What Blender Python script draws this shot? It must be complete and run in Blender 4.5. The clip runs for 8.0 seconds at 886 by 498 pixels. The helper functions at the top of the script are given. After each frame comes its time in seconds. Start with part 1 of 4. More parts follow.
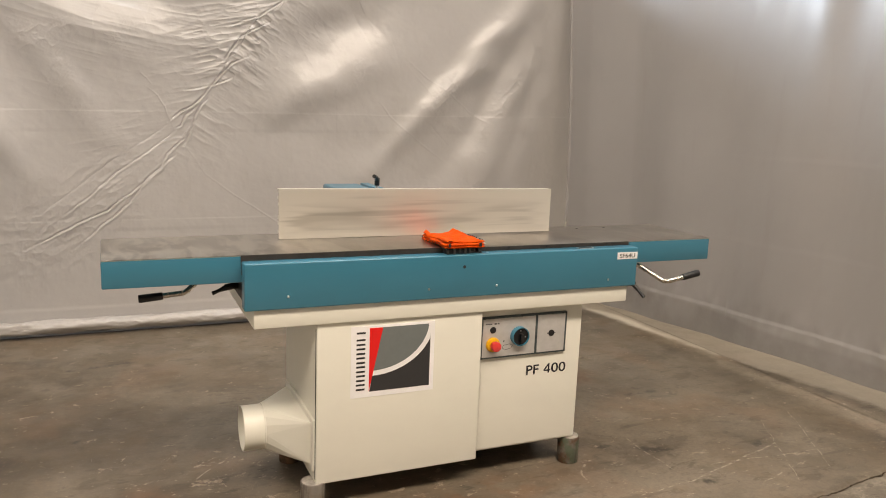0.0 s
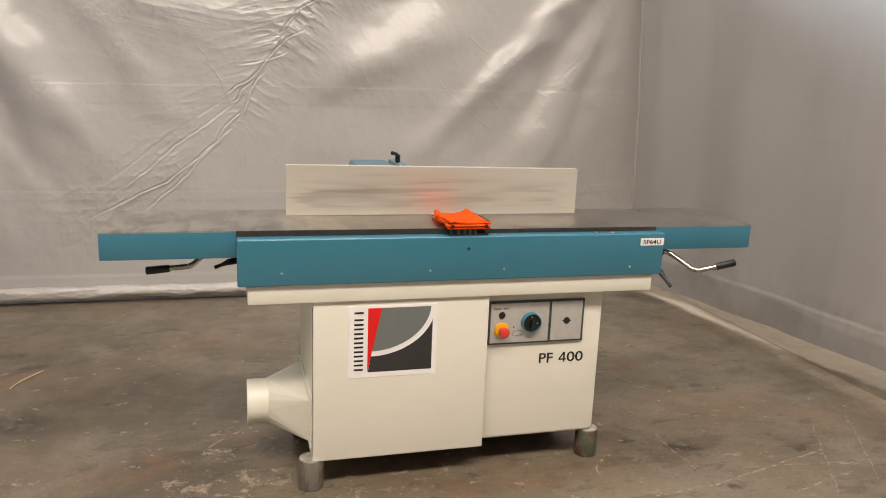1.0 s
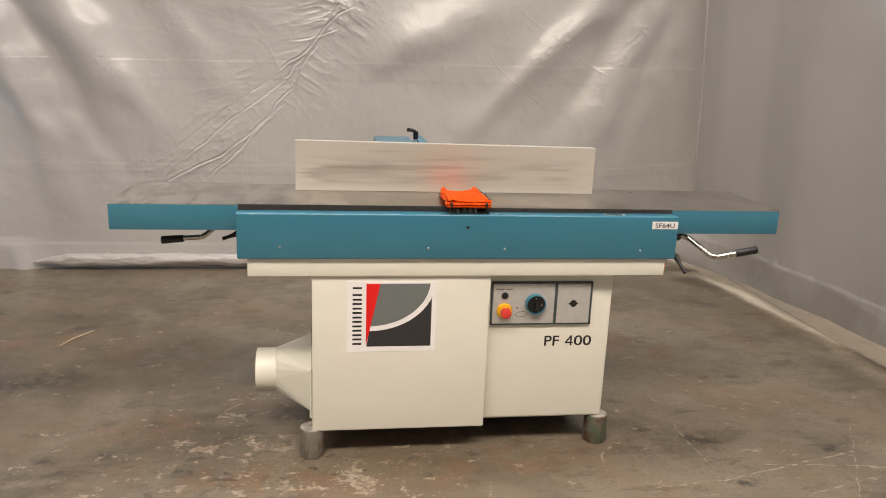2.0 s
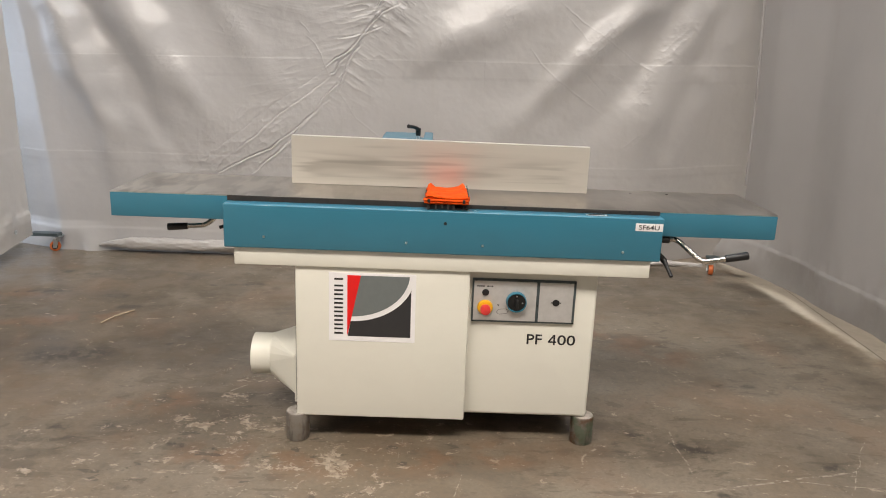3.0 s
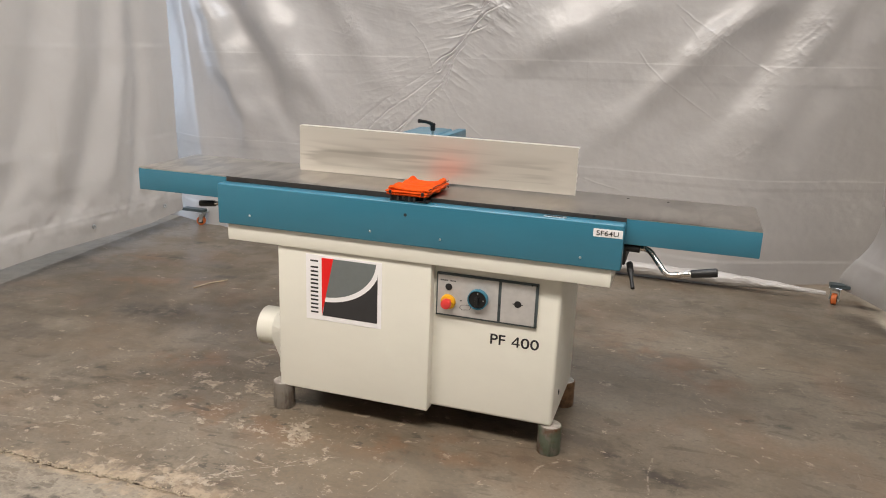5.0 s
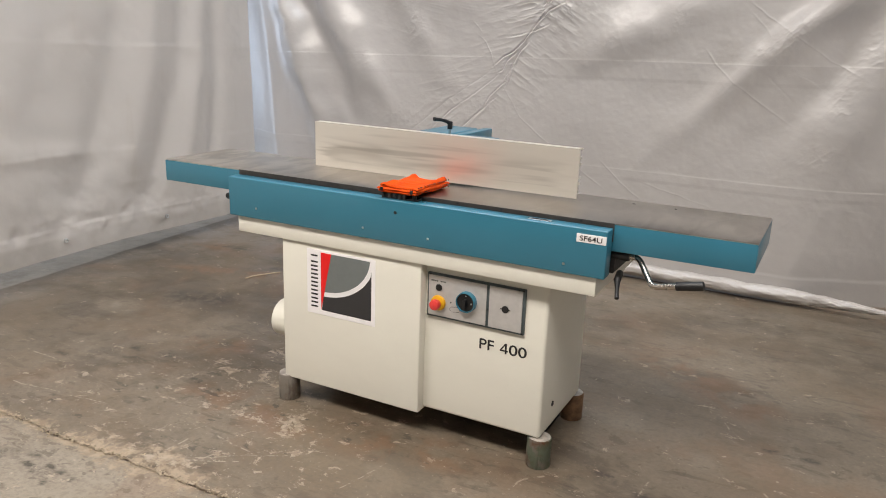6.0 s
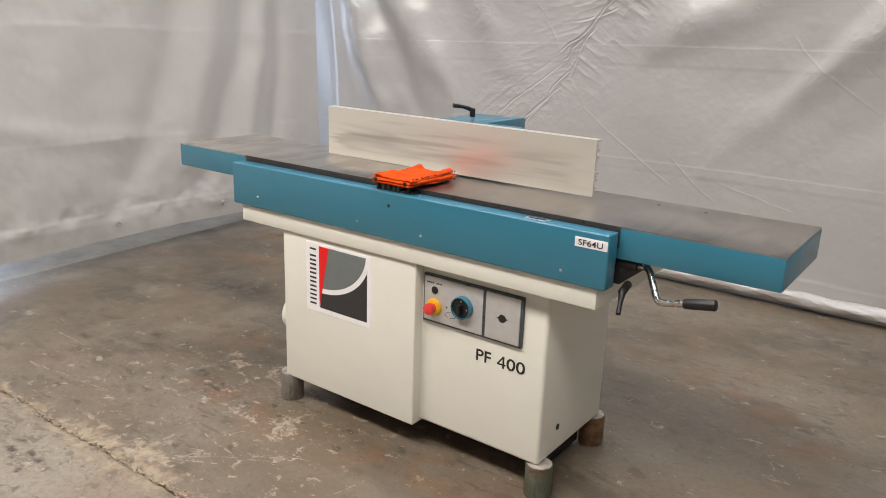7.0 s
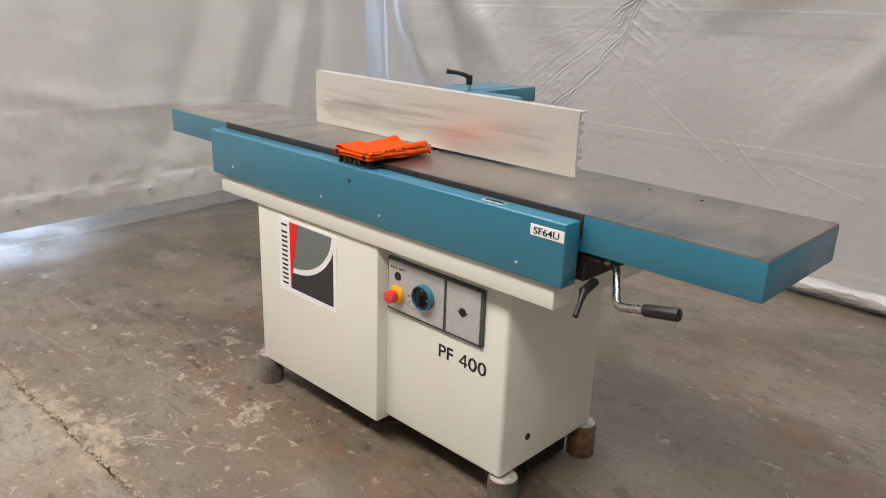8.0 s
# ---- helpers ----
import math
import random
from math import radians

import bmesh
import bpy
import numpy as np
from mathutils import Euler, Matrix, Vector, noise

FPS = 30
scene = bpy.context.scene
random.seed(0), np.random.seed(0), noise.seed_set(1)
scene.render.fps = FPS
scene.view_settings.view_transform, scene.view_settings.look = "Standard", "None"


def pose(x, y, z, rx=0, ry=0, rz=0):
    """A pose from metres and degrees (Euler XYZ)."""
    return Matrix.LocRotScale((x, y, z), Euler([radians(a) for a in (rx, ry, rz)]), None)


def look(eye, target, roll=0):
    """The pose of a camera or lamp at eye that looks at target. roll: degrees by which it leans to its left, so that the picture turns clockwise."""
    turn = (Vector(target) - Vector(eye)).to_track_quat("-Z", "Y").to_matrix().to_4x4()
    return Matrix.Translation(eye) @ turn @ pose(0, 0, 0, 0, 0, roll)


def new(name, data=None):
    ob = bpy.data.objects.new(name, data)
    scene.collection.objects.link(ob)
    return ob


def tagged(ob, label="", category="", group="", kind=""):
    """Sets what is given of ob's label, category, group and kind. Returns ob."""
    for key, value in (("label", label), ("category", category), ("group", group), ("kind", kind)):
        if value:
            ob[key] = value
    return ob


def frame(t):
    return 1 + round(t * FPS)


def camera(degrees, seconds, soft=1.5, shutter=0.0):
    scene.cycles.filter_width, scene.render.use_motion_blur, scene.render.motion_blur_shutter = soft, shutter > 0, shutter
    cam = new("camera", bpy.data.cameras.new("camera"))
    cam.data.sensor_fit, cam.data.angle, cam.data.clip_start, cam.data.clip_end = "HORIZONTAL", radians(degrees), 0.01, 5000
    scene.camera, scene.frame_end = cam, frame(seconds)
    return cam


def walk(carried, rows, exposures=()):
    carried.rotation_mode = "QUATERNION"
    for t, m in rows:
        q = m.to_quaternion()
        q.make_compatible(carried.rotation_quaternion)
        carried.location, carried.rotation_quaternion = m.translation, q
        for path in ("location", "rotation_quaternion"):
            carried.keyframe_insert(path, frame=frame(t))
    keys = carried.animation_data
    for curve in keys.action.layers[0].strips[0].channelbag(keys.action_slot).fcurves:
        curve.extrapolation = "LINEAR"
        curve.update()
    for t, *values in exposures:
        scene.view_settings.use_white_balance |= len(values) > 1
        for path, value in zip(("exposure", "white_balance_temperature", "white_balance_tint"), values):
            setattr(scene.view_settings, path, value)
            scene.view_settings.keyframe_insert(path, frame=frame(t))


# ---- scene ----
cam = camera(60.3, 8.0, soft=1.0)
PATH = [
    (0, (0.04, 0.007, 1.371), (0.84, 1.805, 1.017), 2.2),
    (0.5, (0.23, -0.019, 1.347), (0.897, 1.827, 0.966), 2.3),
    (1, (0.396, -0.027, 1.388), (0.934, 1.851, 0.959), 2.3),
    (1.5, (0.545, -0.047, 1.393), (0.959, 1.853, 0.922), 2.3),
    (3, (1.134, -0.159, 1.429), (1.155, 1.772, 0.91), 2.2),
    (3.5, (1.361, -0.185, 1.439), (1.237, 1.741, 0.915), 2.2),
    (4, (1.613, -0.228, 1.454), (1.336, 1.681, 0.925), 2.1),
    (4.5, (1.839, -0.151, 1.414), (1.413, 1.73, 0.883), 2.1),
    (4.7, (1.926, -0.107, 1.423), (1.437, 1.759, 0.89), 2.1),
    (5.8, (2.425, 0.101, 1.442), (1.598, 1.843, 0.911), 2.1),
    (6, (2.481, 0.171, 1.427), (1.595, 1.883, 0.891), 2.0),
    (6.5, (2.575, 0.386, 1.412), (1.559, 2.02, 0.868), 2.1),
    (7, (2.666, 0.577, 1.383), (1.538, 2.131, 0.825), 2.0),
    (7.5, (2.781, 0.782, 1.385), (1.555, 2.248, 0.795), 1.9),
    (8, (2.803, 1.021, 1.348), (1.494, 2.395, 0.716), 2.0),
]
walk(cam, [(t, look(eye, target, roll)) for t, eye, target, roll in PATH],
     [(0.0, -0.05, 7850, 15), (0.9, -0.05, 7550, 15), (1.7, -0.03, 7500, 15), (2.9, 0.0, 6950, 13), (5.0, 0.0, 6850, 13), (8.0, 0.0, 6650, 13)])

# ---- daylight: a dim sky outside, skylights and doors of the hall ----
world = bpy.data.worlds.new("world")
scene.world = world
world.use_nodes = True
wn = world.node_tree.nodes
sky = wn.new("ShaderNodeTexSky")
sky.sky_type, sky.sun_disc = "NISHITA", False
sky.sun_elevation, sky.sun_rotation = radians(40), radians(200)
world.node_tree.links.new(sky.outputs[0], wn["Background"].inputs[0])
wn["Background"].inputs[1].default_value = 0.1


def daylight(name, eye, target, sx, sy, watts, color):
    lamp = bpy.data.lights.new(name, "AREA")
    lamp.shape, lamp.size, lamp.size_y, lamp.energy, lamp.color = "RECTANGLE", sx, sy, watts, color
    ob = new(name, lamp)
    ob.matrix_world = look(eye, target)
    return ob


ROOF = 6.4
SKYLIGHTS = [(-3.3, -2.2, 8.2, 1.6), (-1.5, 2.6, 5.0, 1.2), (5.6, 4.2, 3.8, 1.6)]   # x start, y start, length, width
daylight("skylight_lamp", (0.8, -1.4, ROOF + 0.1), (0.8, -1.4, 0), 8.2, 1.6, 870, (1.0, 0.958, 0.888))
daylight("skylight_lamp", (1.0, 3.2, ROOF + 0.1), (1.0, 3.2, 0), 5.0, 1.2, 240, (0.86, 0.93, 1.0))
daylight("skylight_lamp", (7.5, 5.0, ROOF + 0.1), (7.5, 5.0, 0), 3.8, 1.6, 380, (1.0, 0.958, 0.888))
daylight("door_lamp", (-6.9, 2.8, 1.9), (0, 3.0, 1.2), 3.4, 3.6, 190, (0.58, 0.75, 1.0))
daylight("window_lamp", (-1.8, 9.98, 3.9), (-1.0, 4.0, 2.6), 4.6, 2.5, 1250, (0.58, 0.77, 1.0))

# ---- materials ----


class Nodes:
    """A small writer of node materials."""

    def __init__(self, name):
        self.mat = bpy.data.materials.new(name)
        self.mat.use_nodes = True
        self.tree = self.mat.node_tree
        self.bsdf = self.tree.nodes["Principled BSDF"]
        self.coord = self.tree.nodes.new("ShaderNodeTexCoord").outputs["Object"]

    def add(self, kind, **values):
        node = self.tree.nodes.new(kind)
        for key, value in values.items():
            self.put(node.inputs[key.replace("_", " ")], value)
        return node

    def put(self, socket, value):
        if isinstance(value, bpy.types.NodeSocket):
            self.tree.links.new(value, socket)
        else:
            socket.default_value = value

    def scaled(self, x, y, z):
        node = self.add("ShaderNodeMapping", Vector=self.coord)
        node.inputs["Scale"].default_value = (x, y, z)
        return node.outputs[0]

    def noise(self, scale, detail=4.0, rough=0.55, distortion=0.0, vector=None):
        node = self.add("ShaderNodeTexNoise", Vector=vector or self.coord, Scale=scale, Detail=detail, Roughness=rough, Distortion=distortion)
        return node.outputs["Fac"]

    def ramp(self, value, a, b, lo=0.0, hi=1.0):
        node = self.add("ShaderNodeMapRange", Value=value)
        node.interpolation_type = "SMOOTHSTEP"
        for i, v in zip((1, 2, 3, 4), (a, b, lo, hi)):
            node.inputs[i].default_value = v
        return node.outputs[0]

    def math(self, op, a, b=0.0):
        node = self.tree.nodes.new("ShaderNodeMath")
        node.operation = op
        self.put(node.inputs[0], a)
        self.put(node.inputs[1], b)
        return node.outputs[0]

    def mix(self, fac, a, b):
        node = self.tree.nodes.new("ShaderNodeMix")
        node.data_type = "RGBA"
        self.put(node.inputs[0], fac)
        for socket, value in ((node.inputs[6], a), (node.inputs[7], b)):
            self.put(socket, value if isinstance(value, bpy.types.NodeSocket) else (*value, 1))
        return node.outputs[2]

    def bump(self, height, strength, distance=0.01):
        node = self.add("ShaderNodeBump", Height=height, Strength=strength, Distance=distance)
        self.put(self.bsdf.inputs["Normal"], node.outputs[0])
        self.put(self.bsdf.inputs["Coat Normal"], node.outputs[0])

    def attribute(self, name):
        node = self.tree.nodes.new("ShaderNodeAttribute")
        node.attribute_name = name
        return node.outputs["Fac"]

    def translucent(self, color, share):
        """Let a share of the light through, as thin sheeting does."""
        glow = self.add("ShaderNodeBsdfTranslucent", Color=color)
        both = self.add("ShaderNodeMixShader", Fac=share)
        self.put(both.inputs[1], self.bsdf.outputs[0])
        self.put(both.inputs[2], glow.outputs[0])
        self.put(self.tree.nodes["Material Output"].inputs["Surface"], both.outputs[0])
        return self.mat

    def done(self, color, rough, metal=0.0, **more):
        self.put(self.bsdf.inputs["Base Color"], color if isinstance(color, bpy.types.NodeSocket) else (*color, 1))
        self.put(self.bsdf.inputs["Roughness"], rough)
        self.put(self.bsdf.inputs["Metallic"], metal)
        for key, value in more.items():
            self.put(self.bsdf.inputs[key.replace("_", " ")], value)
        return self.mat


def painted(name, color, rough=0.38, worn=0.10, peel=0.05, gloss=0.0):
    """Sprayed machine paint: slight orange peel, soiling and scuffs."""
    n = Nodes(name)
    dirt = n.ramp(n.noise(4, 6, 0.6, 0.0, n.scaled(1, 1, 2.2)), 0.38, 0.72)
    c = n.mix(n.math("MULTIPLY", dirt, worn * 2), color, tuple(v * 0.72 for v in color))
    fine = n.ramp(n.noise(60, 3), 0.62, 0.78)
    c = n.mix(n.math("MULTIPLY", fine, worn), c, tuple(min(1, v * 0.6 + 0.04) for v in color))
    n.bump(n.noise(260, 2), peel, 0.002)
    return n.done(c, n.ramp(n.noise(18, 5), 0.2, 0.8, rough - 0.02, rough + 0.04), 0.0, Coat_Weight=gloss, Coat_Roughness=0.14)


def plain(name, color, rough=0.5, metal=0.0, vary=0.25):
    n = Nodes(name)
    c = n.mix(n.ramp(n.noise(40, 5), 0.3, 0.75), color, tuple(v * (1 - vary) for v in color))
    n.bump(n.noise(350, 2), 0.06, 0.001)
    return n.done(c, n.ramp(n.noise(70, 4), 0.2, 0.8, rough * 0.85, min(1, rough * 1.2)), metal)


def tarp_material(name, color, relief=0.15):
    """Grey coated sheeting: woven scrim showing faintly through the coating, dust and water marks."""
    n = Nodes(name)
    cloud = n.ramp(n.noise(1.6, 6, 0.6), 0.3, 0.75)
    c = n.mix(n.math("MULTIPLY", cloud, 0.5), color, tuple(v * 0.87 for v in color))
    streak = n.ramp(n.noise(3, 5, 0.6, 0.3, n.scaled(3, 3, 0.5)), 0.55, 0.8)
    c = n.mix(n.math("MULTIPLY", streak, 0.25), c, (color[0] * 0.8, color[1] * 0.76, color[2] * 0.7))
    speck = n.ramp(n.noise(45, 3), 0.74, 0.8)
    c = n.mix(n.math("MULTIPLY", speck, 0.3), c, tuple(v * 0.55 for v in color))
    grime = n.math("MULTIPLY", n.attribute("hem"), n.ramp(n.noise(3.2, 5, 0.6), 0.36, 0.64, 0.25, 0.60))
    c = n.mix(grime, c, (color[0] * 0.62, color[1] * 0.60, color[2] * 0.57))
    wrinkle = n.noise(10, 3, 0.5, 0.6, n.scaled(1.0, 1.0, 1.6))
    height = n.math("ADD", n.math("MULTIPLY", wrinkle, 0.6), n.math("MULTIPLY", n.noise(38, 4, 0.6, 0.5), 0.28))
    n.bump(height, relief, 0.012)
    return n.done(c, n.ramp(n.noise(5, 5), 0.30, 0.70, 0.33, 0.42), 0.0, Specular_IOR_Level=0.6, Coat_Weight=0.28, Coat_Roughness=0.20) and n.translucent(c, 0.06)


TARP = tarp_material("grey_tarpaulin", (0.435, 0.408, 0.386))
# darker copy: the dimness of the right-hand sheet is put into its colour
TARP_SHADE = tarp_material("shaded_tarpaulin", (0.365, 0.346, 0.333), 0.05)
# paler copy for the left sheet, raised to make up for weak lamp light
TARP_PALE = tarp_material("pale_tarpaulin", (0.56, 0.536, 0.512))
TEAL = painted("teal_paint", (0.022, 0.166, 0.250), 0.42, 0.12, 0.05, 0.55)
CREAM = painted("cream_paint", (0.745, 0.732, 0.655), 0.36, 0.05)
BLACK = plain("black_plastic", (0.010, 0.010, 0.011), 0.45)
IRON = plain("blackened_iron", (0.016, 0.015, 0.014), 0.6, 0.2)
CHROME = plain("worn_chrome", (0.55, 0.51, 0.46), 0.25, 1.0, 0.3)
ZINC = plain("zinc_screw", (0.70, 0.74, 0.76), 0.30, 1.0)
EDGE = plain("machined_edge", (0.075, 0.062, 0.054), 0.33, 0.5)
RED = plain("red_plastic", (0.72, 0.05, 0.045), 0.4)
YELLOW = plain("yellow_plastic", (0.82, 0.42, 0.015), 0.42)
PLATE = plain("brushed_panel", (0.56, 0.55, 0.54), 0.45, 0.35, 0.1)
SLATE = plain("slate_panel_frame", (0.060, 0.080, 0.086), 0.45)
WHITE = plain("white_vinyl", (0.86, 0.85, 0.86), 0.4, 0, 0.04)
LOGO_GREY = plain("grey_vinyl", (0.155, 0.175, 0.175), 0.38, 0, 0.06)
LOGO_DARK = plain("charcoal_vinyl", (0.032, 0.032, 0.035), 0.36, 0, 0.06)
LOGO_RED = plain("red_vinyl", (0.78, 0.012, 0.012), 0.36, 0, 0.05)
INK = plain("black_ink", (0.012, 0.012, 0.013), 0.5)
RIB = plain("worn_black_plastic", (0.050, 0.048, 0.046), 0.4, 0.0, 0.6)
ORANGE_TYRE = plain("orange_rubber", (0.62, 0.14, 0.03), 0.55)


def table_steel():
    """Ground cast iron: dark sheen with scraping marks that cross the end of the table."""
    n = Nodes("ground_cast_iron")
    fine = n.noise(9, 6, 0.7, 0.2, n.scaled(0.6, 9, 1))
    cloud = n.noise(4, 6, 0.65)
    c = n.mix(n.ramp(cloud, 0.3, 0.75), (0.46, 0.42, 0.38), (0.37, 0.335, 0.30))
    c = n.mix(n.math("MULTIPLY", n.ramp(fine, 0.45, 0.8), 0.2), c, (0.52, 0.49, 0.46))
    turned = n.add("ShaderNodeMapping", Vector=n.coord)
    turned.inputs["Rotation"].default_value = (0, 0, radians(38))
    turned.inputs["Scale"].default_value = (15.0, 5.0, 1)
    scrape = n.noise(1.0, 2.5, 0.5, 0.9, turned.outputs[0])
    brushed = n.math("MULTIPLY", n.ramp(scrape, 0.36, 0.64), n.attribute("scraped"))
    c = n.mix(n.math("MULTIPLY", brushed, 0.8), c, (0.74, 0.69, 0.62))
    n.bump(n.math("MULTIPLY", scrape, n.attribute("scraped")), 0.30, 0.005)
    sheen = n.math("ADD", n.ramp(n.noise(5, 3, 0.5), 0.25, 0.75, 0.28, 0.34), n.math("MULTIPLY", brushed, 0.07))
    return n.done(c, sheen, 1.0)


def fence_aluminium():
    """Drawn aluminium, scuffed in long level streaks by the timber pushed along it."""
    n = Nodes("scuffed_aluminium")
    at = n.add("ShaderNodeSeparateXYZ", Vector=n.coord)
    long = n.noise(2.2, 2.0, 0.5, 0.0, n.scaled(0.7, 1, 20))
    soft = n.noise(2.0, 2.0, 0.5, 0.0, n.scaled(0.8, 1, 8.5))
    rise = n.math("ADD", n.math("ABSOLUTE", n.math("SUBTRACT", at.outputs[2], 0.977)), n.math("MULTIPLY", n.math("SUBTRACT", soft, 0.5), 0.16))
    middle = n.ramp(rise, 0.030, 0.070, 1.0, 0.0)
    reach = n.math("ABSOLUTE", n.math("SUBTRACT", at.outputs[0], 1.143))
    middle = n.math("MULTIPLY", middle, n.ramp(n.math("ADD", reach, n.math("MULTIPLY", n.math("SUBTRACT", long, 0.5), 0.35)), 0.46, 0.545, 1.0, 0.0))
    rubbed = n.math("MULTIPLY", middle, n.ramp(soft, 0.43, 0.60, 0.12, 0.58))
    c = n.mix(rubbed, (0.78, 0.75, 0.69), (0.42, 0.395, 0.35))
    c = n.mix(n.math("MULTIPLY", n.math("MULTIPLY", n.ramp(long, 0.50, 0.66), middle), 0.36), c, (0.27, 0.25, 0.22))
    return n.done(c, n.ramp(soft, 0.35, 0.65, 0.29, 0.33), 0.62)


def bar_steel(name, green, rusty=1.0, steel=(0.23, 0.205, 0.18)):
    """An offcut of round bar: mill scale, rust and remains of green paint."""
    n = Nodes(name)
    rust = n.ramp(n.noise(16, 6, 0.65), 0.42, 0.62)
    c = n.mix(n.math("MULTIPLY", rust, rusty), steel, (0.16, 0.085, 0.05))
    c = n.mix(n.math("MULTIPLY", n.ramp(n.noise(11, 5, 0.6), 0.42, 0.55), green), c, (0.12, 0.165, 0.115))
    c = n.mix(n.math("MULTIPLY", n.ramp(n.noise(9, 5, 0.6, 0.2, n.scaled(3, 3, 0.5)), 0.50, 0.62), 0.4), c, (0.05, 0.042, 0.036))
    n.bump(n.noise(90, 4), 0.25, 0.002)
    return n.done(c, n.ramp(n.noise(24, 4), 0.3, 0.7, 0.32, 0.55), 0.55)


def cloth_orange():
    n = Nodes("orange_cloth")
    c = n.mix(n.ramp(n.noise(30, 4), 0.35, 0.7), (0.74, 0.082, 0.0035), (0.60, 0.056, 0.003))
    weave = n.add("ShaderNodeTexWave", Vector=n.coord, Scale=500.0).outputs["Fac"]
    n.bump(n.math("ADD", n.noise(60, 4), n.math("MULTIPLY", weave, 0.15)), 0.5, 0.004)
    return n.done(c, 0.9, 0.0, Specular_IOR_Level=0.2)


# long scratches: x, y to x, y, half width
SCRATCH = [(1.81, 2.10, 2.08, 2.12, 0.004), (2.08, 2.12, 2.69, 2.28, 0.0065), (2.07, 2.53, 2.07, 2.23, 0.0055), (2.14, 3.225, 2.25, 3.21, 0.005), (1.755, 2.38, 1.70, 2.32, 0.007), (1.70, 2.32, 1.68, 2.25, 0.006),
           (3.04, 2.54, 2.72, 2.03, 0.0035), (2.25, 2.21, 2.85, 2.16, 0.0035), (2.82, 2.50, 2.49, 1.98, 0.003), (2.32, 2.01, 2.66, 2.10, 0.004), (2.24, 3.11, 2.27, 3.04, 0.005), (2.31, 3.11, 2.34, 3.06, 0.005),
           (0.60, 2.02, 0.82, 1.98, 0.005), (0.56, 1.80, 0.95, 2.05, 0.0035), (2.42, 2.68, 2.44, 2.63, 0.005), (1.55, 2.0, 1.75, 1.9, 0.004), (0.30, 2.76, 0.36, 2.82, 0.006), 
           (0.551, 1.84, 0.553, 1.941, 0.005), (0.652, 1.838, 0.816, 1.915, 0.005), (0.688, 1.853, 0.711, 1.944, 0.004), (-0.398, 1.916, 0.096, 1.978, 0.004), (-0.684, 2.156, -0.411, 2.143, 0.005), (1.20, 1.95, 1.26, 2.18, 0.003)]


def concrete():
    """Old workshop slab: trodden grey brown, oil, rust, scraped pale patches and scratches."""
    n = Nodes("old_concrete")
    broad = n.ramp(n.noise(1.1, 5, 0.55), 0.42, 0.60)
    c = n.mix(broad, (0.178, 0.145, 0.109), (0.127, 0.102, 0.075))
    mid = n.ramp(n.noise(5, 7, 0.62, 0.2, n.scaled(0.8, 1.2, 1)), 0.45, 0.60)
    c = n.mix(n.math("MULTIPLY", mid, 0.50), c, (0.207, 0.172, 0.129))
    c = n.mix(n.math("MULTIPLY", n.attribute("south"), 0.7), c, (0.300, 0.262, 0.212))
    # broad dark brown area with noisy edges, strongest near x -0.55, y 3.4
    brown_area = n.math("ADD", n.attribute("brown_area"), n.math("MULTIPLY", n.math("SUBTRACT", n.noise(3.0, 7, 0.66, 0.3), 0.5), 2.4))
    c = n.mix(n.math("MULTIPLY", n.ramp(brown_area, 0.15, 0.95), 0.8), c, (0.080, 0.060, 0.039))
    blot = n.ramp(n.noise(4.2, 7, 0.66, 0.2, n.scaled(0.9, 1.2, 1)), 0.565, 0.60)
    c = n.mix(n.math("MULTIPLY", blot, n.ramp(n.attribute("scuff"), 0.0, 0.8, 0.12, 0.40)), c, (0.080, 0.064, 0.049))
    stain = n.ramp(n.noise(2.4, 8, 0.70, 0.35, n.scaled(0.75, 1.3, 1)), 0.535, 0.600)
    c = n.mix(n.math("MULTIPLY", stain, 0.55), c, (0.072, 0.056, 0.042))
    spot = n.ramp(n.noise(13, 6, 0.62, 0.3, n.scaled(0.8, 1.25, 1)), 0.590, 0.625)
    c = n.mix(n.math("MULTIPLY", spot, 0.50), c, (0.070, 0.054, 0.040))
    dust = n.ramp(n.noise(75, 3, 0.6), 0.66, 0.70)
    c = n.mix(n.math("MULTIPLY", dust, 0.40), c, (0.30, 0.255, 0.20))
    drag = n.ramp(n.noise(1.0, 7, 0.66, 0.5, n.scaled(4.0, 15.0, 1)), 0.585, 0.625)
    c = n.mix(n.math("MULTIPLY", drag, 0.50), c, (0.066, 0.049, 0.035))
    brown = n.ramp(n.noise(1.5, 6, 0.62, 0.4), 0.47, 0.61)
    c = n.mix(n.math("MULTIPLY", brown, 0.58), c, (0.158, 0.118, 0.080))
    grain = n.ramp(n.noise(55, 5, 0.7), 0.44, 0.60)
    c = n.mix(n.math("MULTIPLY", grain, 0.30), c, (0.095, 0.081, 0.066))
    rust = n.math("MULTIPLY", n.ramp(n.noise(2.0, 6, 0.62, 0.4), 0.52, 0.66), 0.32)
    rust = n.math("ADD", rust, n.math("MULTIPLY", n.attribute("rust"), n.ramp(n.noise(5, 6, 0.62), 0.46, 0.58, 0.0, 0.75)))
    c = n.mix(n.math("MINIMUM", rust, 0.65), c, (0.172, 0.102, 0.062))
    oil = n.math("ADD", n.math("MULTIPLY", n.attribute("dark"), n.ramp(n.noise(16, 6, 0.65), 0.40, 0.55, 0.1, 0.9)),
                 n.math("MULTIPLY", n.ramp(n.noise(9, 6, 0.60, 0.3, n.scaled(0.7, 1.3, 1)), 0.625, 0.65), n.ramp(n.attribute("scuff"), 0.0, 0.8, 0.15, 0.6)))
    c = n.mix(n.math("MINIMUM", oil, 0.88), c, (0.040, 0.034, 0.028))
